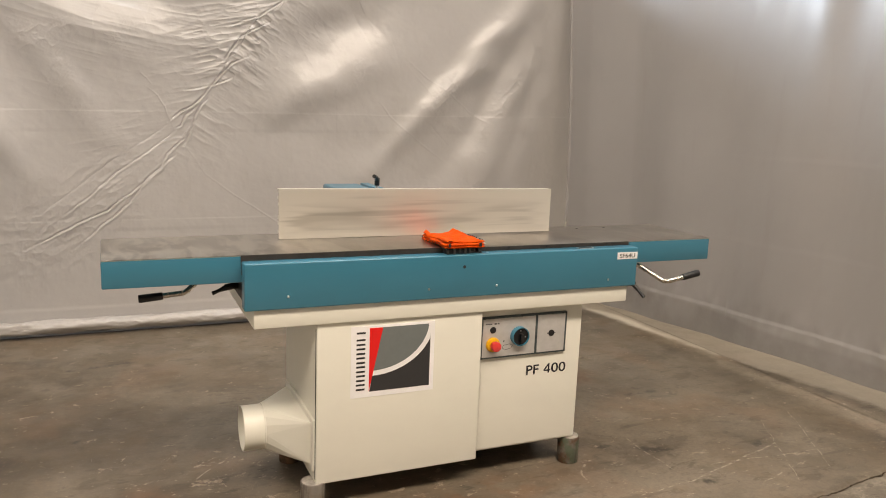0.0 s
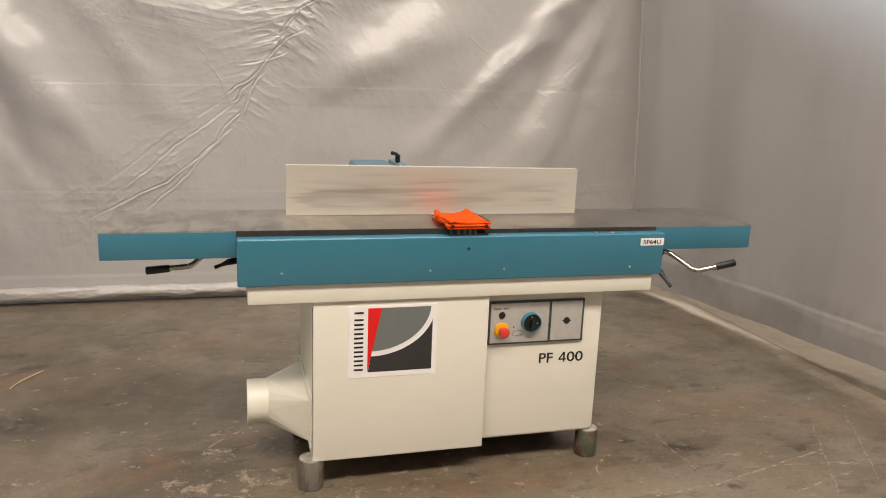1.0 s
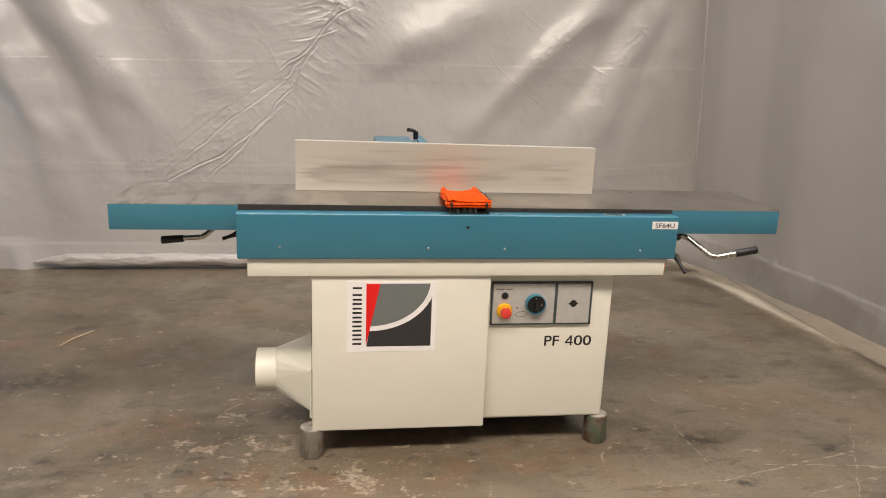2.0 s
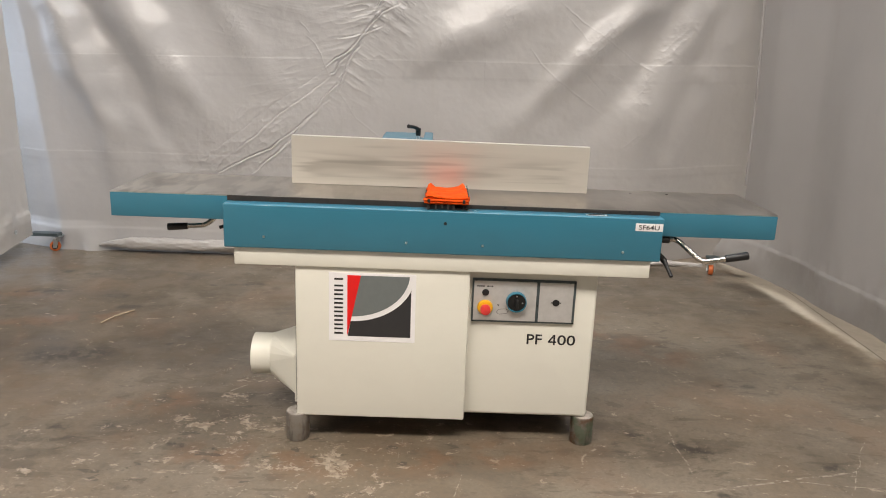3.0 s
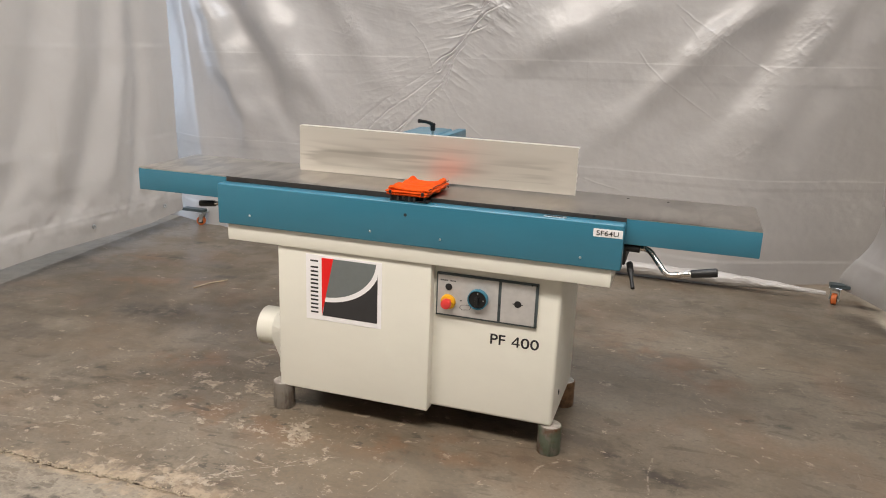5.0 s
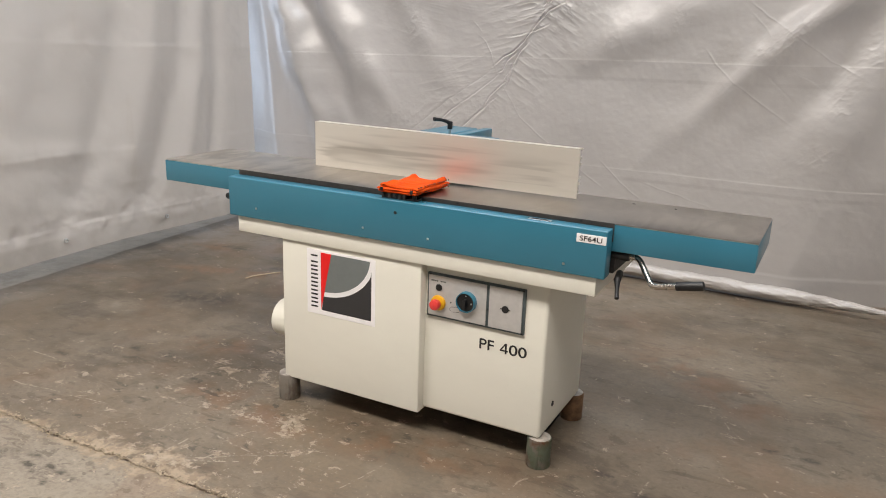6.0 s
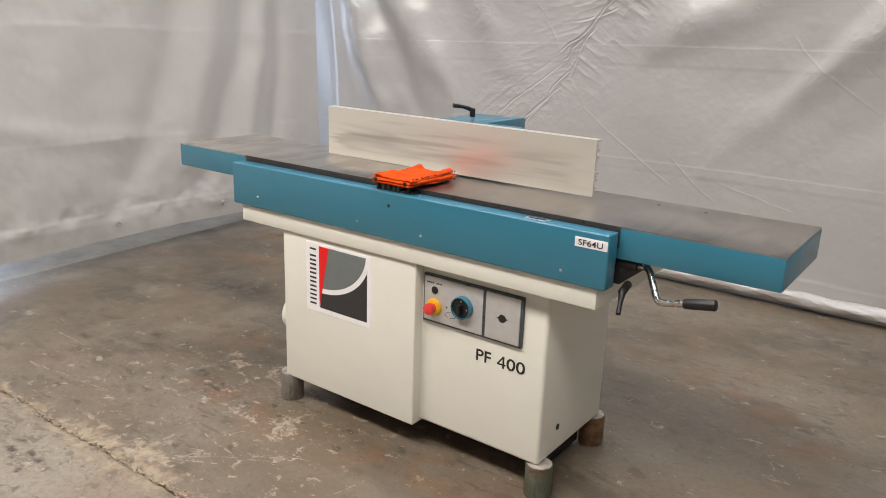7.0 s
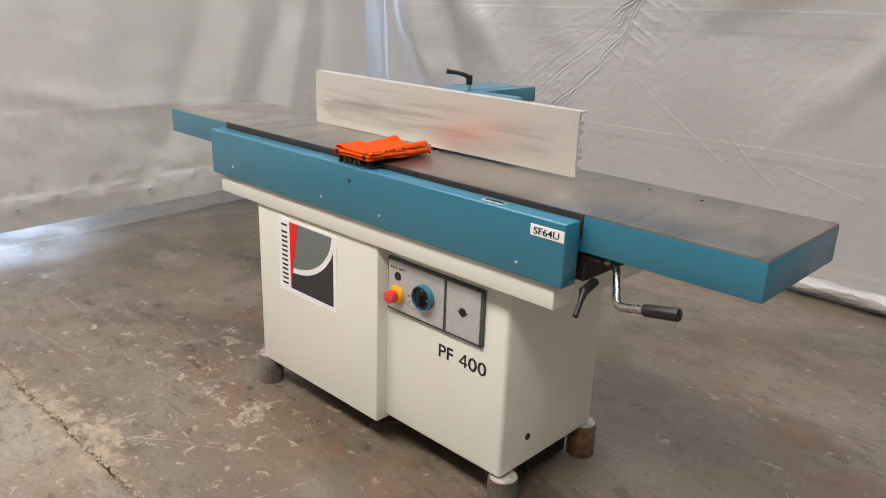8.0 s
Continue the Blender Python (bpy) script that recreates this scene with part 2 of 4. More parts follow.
    # scraped pale flecks with torn edges, large and small
    scuff = n.attribute("scuff")
    patch = n.math("ADD", n.attribute("pale"), n.math("MULTIPLY", scuff, n.ramp(n.noise(1.9, 3), 0.43, 0.61, 0.0, 0.44)))
    torn = n.noise(12, 11, 0.76, 0.35, n.scaled(0.9, 1.2, 1))
    fleck = n.ramp(n.math("ADD", torn, n.math("MULTIPLY", patch, 0.085)), 0.612, 0.626)
    small = n.ramp(n.math("ADD", n.noise(46, 5, 0.62, 0.2, n.scaled(0.8, 1.25, 1)), n.math("MULTIPLY", n.math("ADD", patch, n.math("MULTIPLY", scuff, 0.25)), 0.06)), 0.668, 0.688)
    chip = n.math("MAXIMUM", fleck, n.math("MULTIPLY", small, 0.8))
    c = n.mix(n.math("MULTIPLY", chip, 0.85), c, n.mix(n.ramp(n.noise(40, 3), 0.4, 0.6), (0.37, 0.312, 0.245), (0.255, 0.202, 0.15)))
    # fine scratches running several ways
    for sx, sy, turn, cut in ((1.6, 60, 12, 0.735), (55, 1.6, 24, 0.735), (2.2, 75, 52, 0.745)):
        m = n.add("ShaderNodeMapping", Vector=n.coord)
        m.inputs["Scale"].default_value = (sx, sy, 1)
        m.inputs["Rotation"].default_value = (0, 0, radians(turn))
        line = n.ramp(n.noise(1.0, 3, 0.6, 0.5, m.outputs[0]), cut, cut + 0.03)
        c = n.mix(n.math("MULTIPLY", line, 0.5), c, (0.36, 0.315, 0.255))
    # long cuts across the slab
    shake = n.add("ShaderNodeTexNoise", Vector=n.coord, Scale=9.0, Detail=3.0).outputs["Color"]
    wander = n.tree.nodes.new("ShaderNodeVectorMath")
    wander.operation = "MULTIPLY_ADD"
    n.put(wander.inputs[0], shake)
    wander.inputs[1].default_value = (0.03, 0.03, 0)
    n.put(wander.inputs[2], n.coord)
    broken = n.ramp(n.noise(30, 6, 0.72), 0.47, 0.54)
    for ax, ay, bx, by, w in SCRATCH:
        ax, ay, bx, by = ax + 0.015, ay + 0.015, bx + 0.015, by + 0.015
        m = n.add("ShaderNodeMapping", Vector=wander.outputs[0])
        m.vector_type = "TEXTURE"
        m.inputs["Location"].default_value = ((ax + bx) / 2, (ay + by) / 2, 0)
        m.inputs["Rotation"].default_value = (0, 0, math.atan2(by - ay, bx - ax))
        xyz = n.add("ShaderNodeSeparateXYZ", Vector=m.outputs[0])
        along = n.math("SUBTRACT", n.math("ABSOLUTE", xyz.outputs[0]), math.hypot(bx - ax, by - ay) / 2)
        d = n.math("MAXIMUM", along, n.math("ABSOLUTE", xyz.outputs[1]))
        line = n.math("MULTIPLY", n.ramp(d, w * 0.2, w, 1.0, 0.0), broken)
        c = n.mix(n.math("MULTIPLY", line, 0.55), c, (0.42, 0.37, 0.30))
    strip = n.attribute("strip")
    torn2 = n.math("ADD", strip, n.math("MULTIPLY", n.math("SUBTRACT", n.noise(5, 9, 0.72), 0.5), 1.5))
    worn = n.ramp(n.math("ADD", n.attribute("worn"), n.math("MULTIPLY", n.math("SUBTRACT", n.noise(10, 9, 0.66, 0.3), 0.5), 3.0)), 0.52, 0.95)
    c = n.mix(n.math("MULTIPLY", worn, 0.8), c, n.mix(n.ramp(n.noise(14, 9, 0.7), 0.44, 0.58), (0.36, 0.285, 0.205), (0.25, 0.190, 0.135)))
    c = n.mix(n.ramp(torn2, 0.30, 1.0, 0.0, 0.72), c, n.mix(n.noise(9, 6), (0.54, 0.49, 0.41), (0.40, 0.35, 0.285)))
    height = n.math("ADD", n.math("ADD", n.noise(12, 8, 0.7), n.math("MULTIPLY", n.noise(90, 4, 0.7), 0.2)), n.math("MULTIPLY", chip, -0.35))
    n.bump(height, 0.17, 0.006)
    return n.done(c, n.ramp(n.noise(4, 6, 0.62), 0.40, 0.62, 0.30, 0.48), 0.0, Specular_IOR_Level=0.42)


STEEL = table_steel()
FENCE = fence_aluminium()
ORANGE = cloth_orange()
CONCRETE = concrete()
BAR_GREEN, BAR_GREY = bar_steel("green_bar", 0.75), bar_steel("grey_bar", 0.05, 0.45, (0.30, 0.275, 0.25))
BAR_RUST = plain("rusty_bar", (0.21, 0.115, 0.06), 0.7, 0.1, 0.6)
SPLINTER = plain("pale_wood", (0.52, 0.42, 0.29), 0.7, 0.0, 0.4)
CRUMB = plain("concrete_crumb", (0.42, 0.345, 0.25), 0.85, 0.0, 0.5)
SAWN = plain("sawn_steel", (0.55, 0.51, 0.47), 0.5, 0.3, 0.5)
WALL = plain("hall_wall", (0.13, 0.12, 0.11), 0.8)
ROOFING = plain("hall_roof", (0.10, 0.10, 0.10), 0.7)

# ---- mesh helpers ----


def thing(name, at, label, category, group="", kind=""):
    ob = new(name)
    ob.location = at
    return tagged(ob, label, category, group, kind)


def part(name, bm, material, parent, label="", smooth=True):
    """Link a bmesh in world coordinates as one mesh object under a thing or a part."""
    mesh = bpy.data.meshes.new(name)
    bm.to_mesh(mesh)
    bm.free()
    return linked(name, mesh, material, parent, label, smooth)


def linked(name, mesh, material, parent, label="", smooth=True):
    mesh.materials.append(material)
    if smooth:
        mesh.polygons.foreach_set("use_smooth", [True] * len(mesh.polygons))
        mesh.set_sharp_from_angle(angle=radians(35))
    ob = new(name, mesh)
    if parent:
        ob.parent = parent
        if parent.type == "EMPTY":
            ob.matrix_parent_inverse = Matrix.Translation(-parent.location)
    return tagged(ob, label)


def box(x0, x1, y0, y1, z0, z1, bevel=0.0, segments=2, bm=None):
    out = bm or bmesh.new()
    made = bmesh.ops.create_cube(out, size=1.0)["verts"]
    for v in made:
        v.co = Vector(((x0 + x1) / 2 + v.co.x * (x1 - x0), (y0 + y1) / 2 + v.co.y * (y1 - y0), (z0 + z1) / 2 + v.co.z * (z1 - z0)))
    if bevel:
        edges = list({e for v in made for e in v.link_edges})
        bmesh.ops.bevel(out, geom=edges, offset=bevel, segments=segments, profile=0.5, affect="EDGES")
    return out


def drum(at, axis, radius, length, bevel=0.0, sides=32, bm=None, top=None):
    """A cylinder from its base point along an axis."""
    out = bm or bmesh.new()
    turn = Vector(axis).normalized().to_track_quat("Z", "Y").to_matrix().to_4x4()
    made = bmesh.ops.create_cone(out, cap_ends=True, segments=sides, radius1=radius, radius2=radius if top is None else top, depth=length,
                                 matrix=Matrix.Translation(at) @ turn @ Matrix.Translation((0, 0, length / 2)))["verts"]
    if bevel:
        edges = [e for e in {e for v in made for e in v.link_edges} if max(len(f.verts) for f in e.link_faces) > 4]
        bmesh.ops.bevel(out, geom=edges, offset=bevel, segments=2, profile=0.5, affect="EDGES")
    return out


def tube(points, radius, sides=14, bm=None, smooth_steps=6, radii=None, ease=0.35):
    """A bent round bar through the points."""
    out = bm or bmesh.new()
    pts = [Vector(p) for p in points]
    if smooth_steps and len(pts) > 2:
        fine = [pts[0]]
        for a, b, c in zip(pts, pts[1:], pts[2:]):
            p, q = b.lerp(a, ease), b.lerp(c, ease)
            for i in range(smooth_steps + 1):
                u = i / smooth_steps
                fine.append(p.lerp(b, u).lerp(b.lerp(q, u), u))
        pts = fine + [pts[-1]]
    rings, ref = [], None
    for i, p in enumerate(pts):
        way = (pts[min(i + 1, len(pts) - 1)] - pts[max(i - 1, 0)]).normalized()
        ref = ref or (Vector((0, 0, 1)) if abs(way.z) < 0.9 else Vector((1, 0, 0)))
        u = (ref - way * ref.dot(way)).normalized()
        ref = u
        v = way.cross(u)
        r = radii[i] if radii else radius
        rings.append([out.verts.new(p + r * (math.cos(a) * u + math.sin(a) * v)) for a in (2 * math.pi * k / sides for k in range(sides))])
    for a, b in zip(rings, rings[1:]):
        for k in range(sides):
            out.faces.new((a[k], a[(k + 1) % sides], b[(k + 1) % sides], b[k]))
    out.faces.new(rings[0][::-1])
    out.faces.new(rings[-1])
    bmesh.ops.recalc_face_normals(out, faces=out.faces)
    return out


def prism(outline, y0, y1, bm=None):
    """A flat shape given in x and z, extruded from y0 (front) to y1."""
    out = bm or bmesh.new()
    a = [out.verts.new((x, y0, z)) for x, z in outline]
    b = [out.verts.new((x, y1, z)) for x, z in outline]
    out.faces.new(a)
    out.faces.new(b[::-1])
    for i in range(len(a)):
        j = (i + 1) % len(a)
        out.faces.new((a[j], a[i], b[i], b[j]))
    bmesh.ops.recalc_face_normals(out, faces=out.faces)
    return out


def lettering(name, words, x, y, z, height, width, material, parent, bold=0.0, label=""):
    """Raised writing that faces -y, its lower left corner at x, z, fitted to a width."""
    curve = bpy.data.curves.new(name, "FONT")
    curve.body, curve.size, curve.offset, curve.extrude = words, 1.0, bold, 0.02
    temp = new(name, curve)
    mesh = bpy.data.meshes.new_from_object(temp.evaluated_get(bpy.context.evaluated_depsgraph_get()))
    bpy.data.objects.remove(temp)
    co = np.array([v.co for v in mesh.vertices])
    lo, hi = co.min(0), co.max(0)
    for v in mesh.vertices:
        u = (v.co.x - lo[0]) / (hi[0] - lo[0]) * width
        w = (v.co.y - lo[1]) / (hi[1] - lo[1]) * height
        v.co = Vector((x + u, y - 0.0004 - (v.co.z - lo[2]) * 0.02, z + w))
    mesh.materials.clear()
    return linked(name, mesh, material, parent, label, smooth=False)


def value_noise(x, y, seed):
    """Smooth lattice noise in -1..1 on arrays."""
    table = np.random.RandomState(seed).rand(64, 64) * 2 - 1
    xi, yi = np.floor(x).astype(int), np.floor(y).astype(int)
    fx, fy = x - xi, y - yi
    fx, fy = fx * fx * (3 - 2 * fx), fy * fy * (3 - 2 * fy)
    g = lambda i, j: table[(xi + i) % 64, (yi + j) % 64]
    return (g(0, 0) * (1 - fx) + g(1, 0) * fx) * (1 - fy) + (g(0, 1) * (1 - fx) + g(1, 1) * fx) * fy


def cloudy(x, y, seed, octaves=4, gain=0.5):
    total, amp = 0, 1.0
    for k in range(octaves):
        total = total + amp * value_noise(x * 2 ** k + 7.3 * k, y * 2 ** k + 3.1 * k, seed + k)
        amp *= gain
    return total


def to_line(x, y, points):
    """Distance to a broken line, its side, and how far along it (0..1)."""
    best, side, along = np.full(x.shape, 1e9), np.zeros(x.shape), np.zeros(x.shape)
    n = len(points) - 1
    for i, ((ax, ay), (bx, by)) in enumerate(zip(points, points[1:])):
        dx, dy = bx - ax, by - ay
        u = np.clip(((x - ax) * dx + (y - ay) * dy) / (dx * dx + dy * dy), 0, 1)
        d = np.hypot(x - ax - u * dx, y - ay - u * dy)
        s = np.sign((x - ax) * dy - (y - ay) * dx)
        near = d < best
        best, side, along = np.where(near, d, best), np.where(near, s, side), np.where(near, (i + u) / n, along)
    return best, side, along


def sheet_mesh(name, place, us, vs):
    """A grid mesh over us x vs through the function place(U, V) -> X, Y, Z."""
    U, V = np.meshgrid(us, vs)
    X, Y, Z = place(U, V)
    nu, nv = len(us), len(vs)
    idx = np.arange(nu * nv).reshape(nv, nu)
    quads = np.stack([idx[:-1, :-1], idx[:-1, 1:], idx[1:, 1:], idx[1:, :-1]], -1).reshape(-1, 4)
    mesh = bpy.data.meshes.new(name)
    mesh.vertices.add(nu * nv)
    mesh.vertices.foreach_set("co", np.stack([X, Y, Z], -1).reshape(-1))
    mesh.loops.add(quads.size)
    mesh.loops.foreach_set("vertex_index", quads.reshape(-1))
    mesh.polygons.add(len(quads))
    mesh.polygons.foreach_set("loop_start", np.arange(0, quads.size, 4))
    mesh.polygons.foreach_set("use_smooth", np.ones(len(quads), bool))
    mesh.update()
    mesh.validate()
    return mesh


# ---- the hall: floor, walls, roof ----
CRACK = lambda x: 1.729 + 0.024 * x * x * np.sign(x) * 0.9 + 0.010 * value_noise(x * 7, x * 0 + 3.3, 5) + 0.004 * value_noise(x * 26, x * 0 + 1.7, 6) + 0.005 * value_noise(x * 61, x * 0 + 4.7, 7)
JOINT = 3.372
STRIP = lambda y: 3.175 + 0.09 * np.clip(4.54 - y, -1, 2) + 0.04 * np.clip(4.54 - y, 0, 2) ** 2
# scraped pale marks, oil streaks and rust: x, y to x, y, half width
PALE = [(0.237, 1.775, 0.66, 1.80, 0.045), (-0.953, 2.141, -0.924, 2.23, 0.035), (0.05, 2.77, 0.10, 2.76, 0.03), (0.76, 2.24, 0.84, 2.20, 0.05), (2.67, 2.165, 2.72, 2.16, 0.022), (1.865, 2.515, 1.895, 2.51, 0.014), (2.265, 2.73, 2.30, 2.73, 0.012), (2.63, 2.59, 2.66, 2.59, 0.011), (2.28, 2.31, 2.31, 2.31, 0.013),
        (2.575, 2.745, 2.615, 2.745, 0.035), (2.10, 3.20, 2.17, 3.205, 0.022), (0.30, 2.73, 0.37, 2.72, 0.035), (0.17, 2.50, 0.26, 2.46, 0.06),
        (0.45, 2.50, 0.55, 2.47, 0.06), (1.75, 2.40, 1.79, 2.41, 0.015), (0.79, 2.26, 0.85, 2.16, 0.045), (0.40, 2.18, 0.43, 2.16, 0.03), (-1.0, 2.17, -0.9, 2.2, 0.04)]
DARK = [(-0.95, 4.28, -0.91, 4.28, 0.035), (-1.13, 4.32, -1.09, 4.32, 0.03), (-0.68, 3.90, -0.60, 3.90, 0.03), (-0.54, 3.72, -0.46, 3.74, 0.035), (-1.20, 3.91, -0.92, 3.96, 0.022),
        (2.40, 2.965, 2.575, 2.972, 0.016), (0.19, 1.607, 0.434, 1.552, 0.017), (0.218, 1.556, 0.369, 1.506, 0.012), (-0.174, 4.146, 0.134, 4.2, 0.018), (-0.111, 1.883, -0.088, 1.914, 0.02), (-0.64, 3.06, -0.40, 3.10, 0.10), (1.925, 2.49, 1.955, 2.48, 0.028), (-0.10, 3.17, -0.11, 3.24, 0.014), (2.13, 2.10, 2.17, 2.10, 0.02), (-0.5, 2.2, -0.47, 2.2, 0.02),
        (2.08, 2.42, 2.17, 2.36, 0.045), (2.58, 2.30, 2.62, 2.30, 0.025), (-0.10, 2.43, -0.06, 2.435, 0.03), (-0.27, 2.42, -0.22, 2.42, 0.025), (0.2, 2.32, 0.25, 2.32, 0.018)]
RUST = [(-1.36, 3.80, -1.10, 3.92, 0.10), (0.35, 2.22, 0.75, 2.25, 0.14), (-0.05, 2.62, 0.12, 2.66, 0.10), (0.9, 2.25, 1.4, 2.3, 0.12), (1.9, 3.6, 2.3, 3.3, 0.15), (-1.0, 3.4, -0.5, 3.6, 0.10)]


def spread(X, Y, marks):
    out = np.zeros(X.shape)
    wob = 0.012 * value_noise(X * 40, Y * 40, 11)
    for ax, ay, bx, by, w in marks:
        d = to_line(X, Y, [(ax, ay), (bx, by)])[0] + wob
        out = np.maximum(out, np.clip(1.25 - d / w, 0, 1))
    return out


def floor_slab(name, us, vs, place, label):
    mesh = sheet_mesh(name, place, us, vs)
    co = np.zeros(len(mesh.vertices) * 3)
    mesh.vertices.foreach_get("co", co)
    X, Y = co[0::3], co[1::3]
    off = Y - CRACK(X)
    trodden = 0.34 * np.exp(-(((X - 0.35) / 0.65) ** 2 + ((Y - 2.3) / 0.5) ** 2))
    reach = np.where(off > 0, 0.035 + 0.07 * np.clip(np.sin((X + 0.1) * 2.6), 0, 1), 0.07 + 0.05 * value_noise(X * 2, X * 0, 12))
    worn = np.clip(1.0 - np.abs(off) / (2 * np.maximum(reach, 0.02)), 0, 1) * np.clip((1.15 - X) / 0.4, 0.15, 1)
    layers = {"pale": np.maximum(spread(X, Y, PALE), np.clip(-off * 6, 0, 0.22)) + trodden, "worn": worn,
              "scuff": np.clip(1.25 - np.hypot((X - 0.62) / 1.05, (Y - 2.12) / 0.8), 0.0, 1.0), "south": np.clip(-off * 25, 0, 1), "brown_area": np.exp(-(((X + 0.55) / 1.15) ** 2 + ((Y - 3.4) / 1.0) ** 2)),
              "dark": spread(X, Y, DARK), "rust": spread(X, Y, RUST),
              "strip": np.maximum(np.clip(0.5 + (X - STRIP(Y)) * 9.0, 0, 1), 0.85 * np.clip((-1.50 - 0.085 * (Y - 2.69) - X) * 30, 0, 1) * (Y > CRACK(X)))}
    for key, values in layers.items():
        mesh.attributes.new(key, "FLOAT", "POINT").data.foreach_set("value", values)
    ob = linked(name, mesh, CONCRETE, None)
    return tagged(ob, label, "floor", kind="structure")


fine_x = np.concatenate([[-14, -9, -5, -3], np.arange(-2.3, JOINT - 0.004, 0.0085), [JOINT - 0.003]])
HALF_GAP = lambda x: 0.0020 + 0.0030 * np.abs(value_noise(x * 31, x * 0 + 9.1, 9)) + 0.0045 * np.clip(value_noise(x * 93, x * 0 + 2.1, 10), 0, 1)


def north(U, V):
    edge = CRACK(U) + HALF_GAP(U)
    lip = np.clip((V - 0.0) / 0.02, 0, 1)
    return U, np.where(V < 0, edge, edge + V), np.where(V < 0, -0.03, -0.004 * (1 - lip))


def south(U, V):
    edge = CRACK(U) - HALF_GAP(U)
    lip = np.clip((V - 0.0) / 0.02, 0, 1)
    return U[:, ::-1], np.where(V < 0, edge, edge - V)[:, ::-1], np.where(V < 0, -0.03, -0.004 * (1 - lip))[:, ::-1]


floor_slab("floor_1", fine_x, np.concatenate([[-1, 0, 0.006], np.arange(0.014, 3.5, 0.011), [4.5, 7, 11]]), north, "worn grey brown concrete slab with scraped pale patches")
floor_slab("floor_2", fine_x, np.concatenate([[-1, 0, 0.006], np.arange(0.014, 0.6, 0.011), np.arange(0.65, 2.0, 0.05), [4, 7, 11]]), south, "pale scuffed concrete slab beside a crumbling joint")
floor_slab("floor_3", np.concatenate([[JOINT + 0.003], np.arange(JOINT + 0.02, 4.4, 0.02), [6, 9, 14]]), np.concatenate([[-10, -4], np.arange(0.5, 5.6, 0.02), [8, 13]]),
           lambda U, V: (U, V, np.zeros(U.shape)), "pale concrete strip beyond a straight saw cut")


def rubble(count):
    """Crumbs of concrete broken from the edges of the open joint."""
    bm, rnd = bmesh.new(), random.Random(12)
    for _ in range(count):
        x = rnd.uniform(-1.6, 1.7)
        y = float(CRACK(np.array([x]))[0]) + rnd.gauss(0, 0.0065 if rnd.random() < 0.85 else 0.03)
        size = rnd.uniform(0.0015, 0.0042)
        made = bmesh.ops.create_icosphere(bm, subdivisions=1, radius=size)["verts"]
        stretch = Vector((rnd.uniform(0.7, 1.6), rnd.uniform(0.7, 1.3), rnd.uniform(0.5, 0.9)))
        for v in made:
            v.co = Vector((x, y, -0.001 + size * 0.3)) + v.co * stretch * rnd.uniform(0.8, 1.2)
    tagged(part("joint_rubble", bm, CRUMB, None, smooth=False), "pale crumbs of concrete lying in the open joint", "rubble", kind="stuff")


rubble(1900)
tagged(part("floor_base", box(-14, 14, -10, 13, -0.25, -0.03), CONCRETE, None), "dark bed under the concrete joints", "floor", kind="structure")


def hall_wall(name, x0, x1, y0, y1, hole=None):
    """A wall 0.3 m thick; hole: start, end and height of an opening along its length, with the height of its sill if it has one."""
    bm = bmesh.new()
    top = ROOF + 0.3
    if hole is None:
        box(x0, x1, y0, y1, 0, top, bm=bm)
    elif x1 - x0 > y1 - y0:
        box(x0, hole[0], y0, y1, 0, top, bm=bm), box(hole[1], x1, y0, y1, 0, top, bm=bm), box(hole[0], hole[1], y0, y1, hole[2], top, bm=bm)
    else:
        box(x0, x1, y0, hole[0], 0, top, bm=bm), box(x0, x1, hole[1], y1, 0, top, bm=bm), box(x0, x1, hole[0], hole[1], hole[2], top, bm=bm)
    if hole and len(hole) == 4:
        box(hole[0], hole[1], y0, y1, 0, hole[3], bm=bm)
    tagged(part(name, bm, WALL, None, smooth=False), "plain rendered wall of the hall", "wall", kind="structure")


hall_wall("wall_west", -6.9, -6.6, -9, 10, (1.1, 4.5, 3.9))
hall_wall("wall_east", 9.7, 10.0, -9, 10)
hall_wall("wall_north", -6.6, 9.7, 9.7, 10, (-4.1, 0.5, 5.15, 2.65))
hall_wall("wall_south", -6.6, 9.7, -9.0, -8.7)
roof = bmesh.new()
edges_y = [-9.0] + [v for _, y, _, w in SKYLIGHTS for v in (y, y + w)] + [10.0]
for y0, y1 in zip(edges_y[0::2], edges_y[1::2]):
    box(-6.9, 10.0, y0, y1, ROOF, ROOF + 0.12, bm=roof)
for x, y, length, w in SKYLIGHTS:
    box(-6.9, x, y, y + w, ROOF, ROOF + 0.12, bm=roof)
    box(x + length, 10.0, y, y + w, ROOF, ROOF + 0.12, bm=roof)
tagged(part("ceiling", roof, ROOFING, None, smooth=False), "pale sheet roof with long skylights", "ceiling", kind="structure")

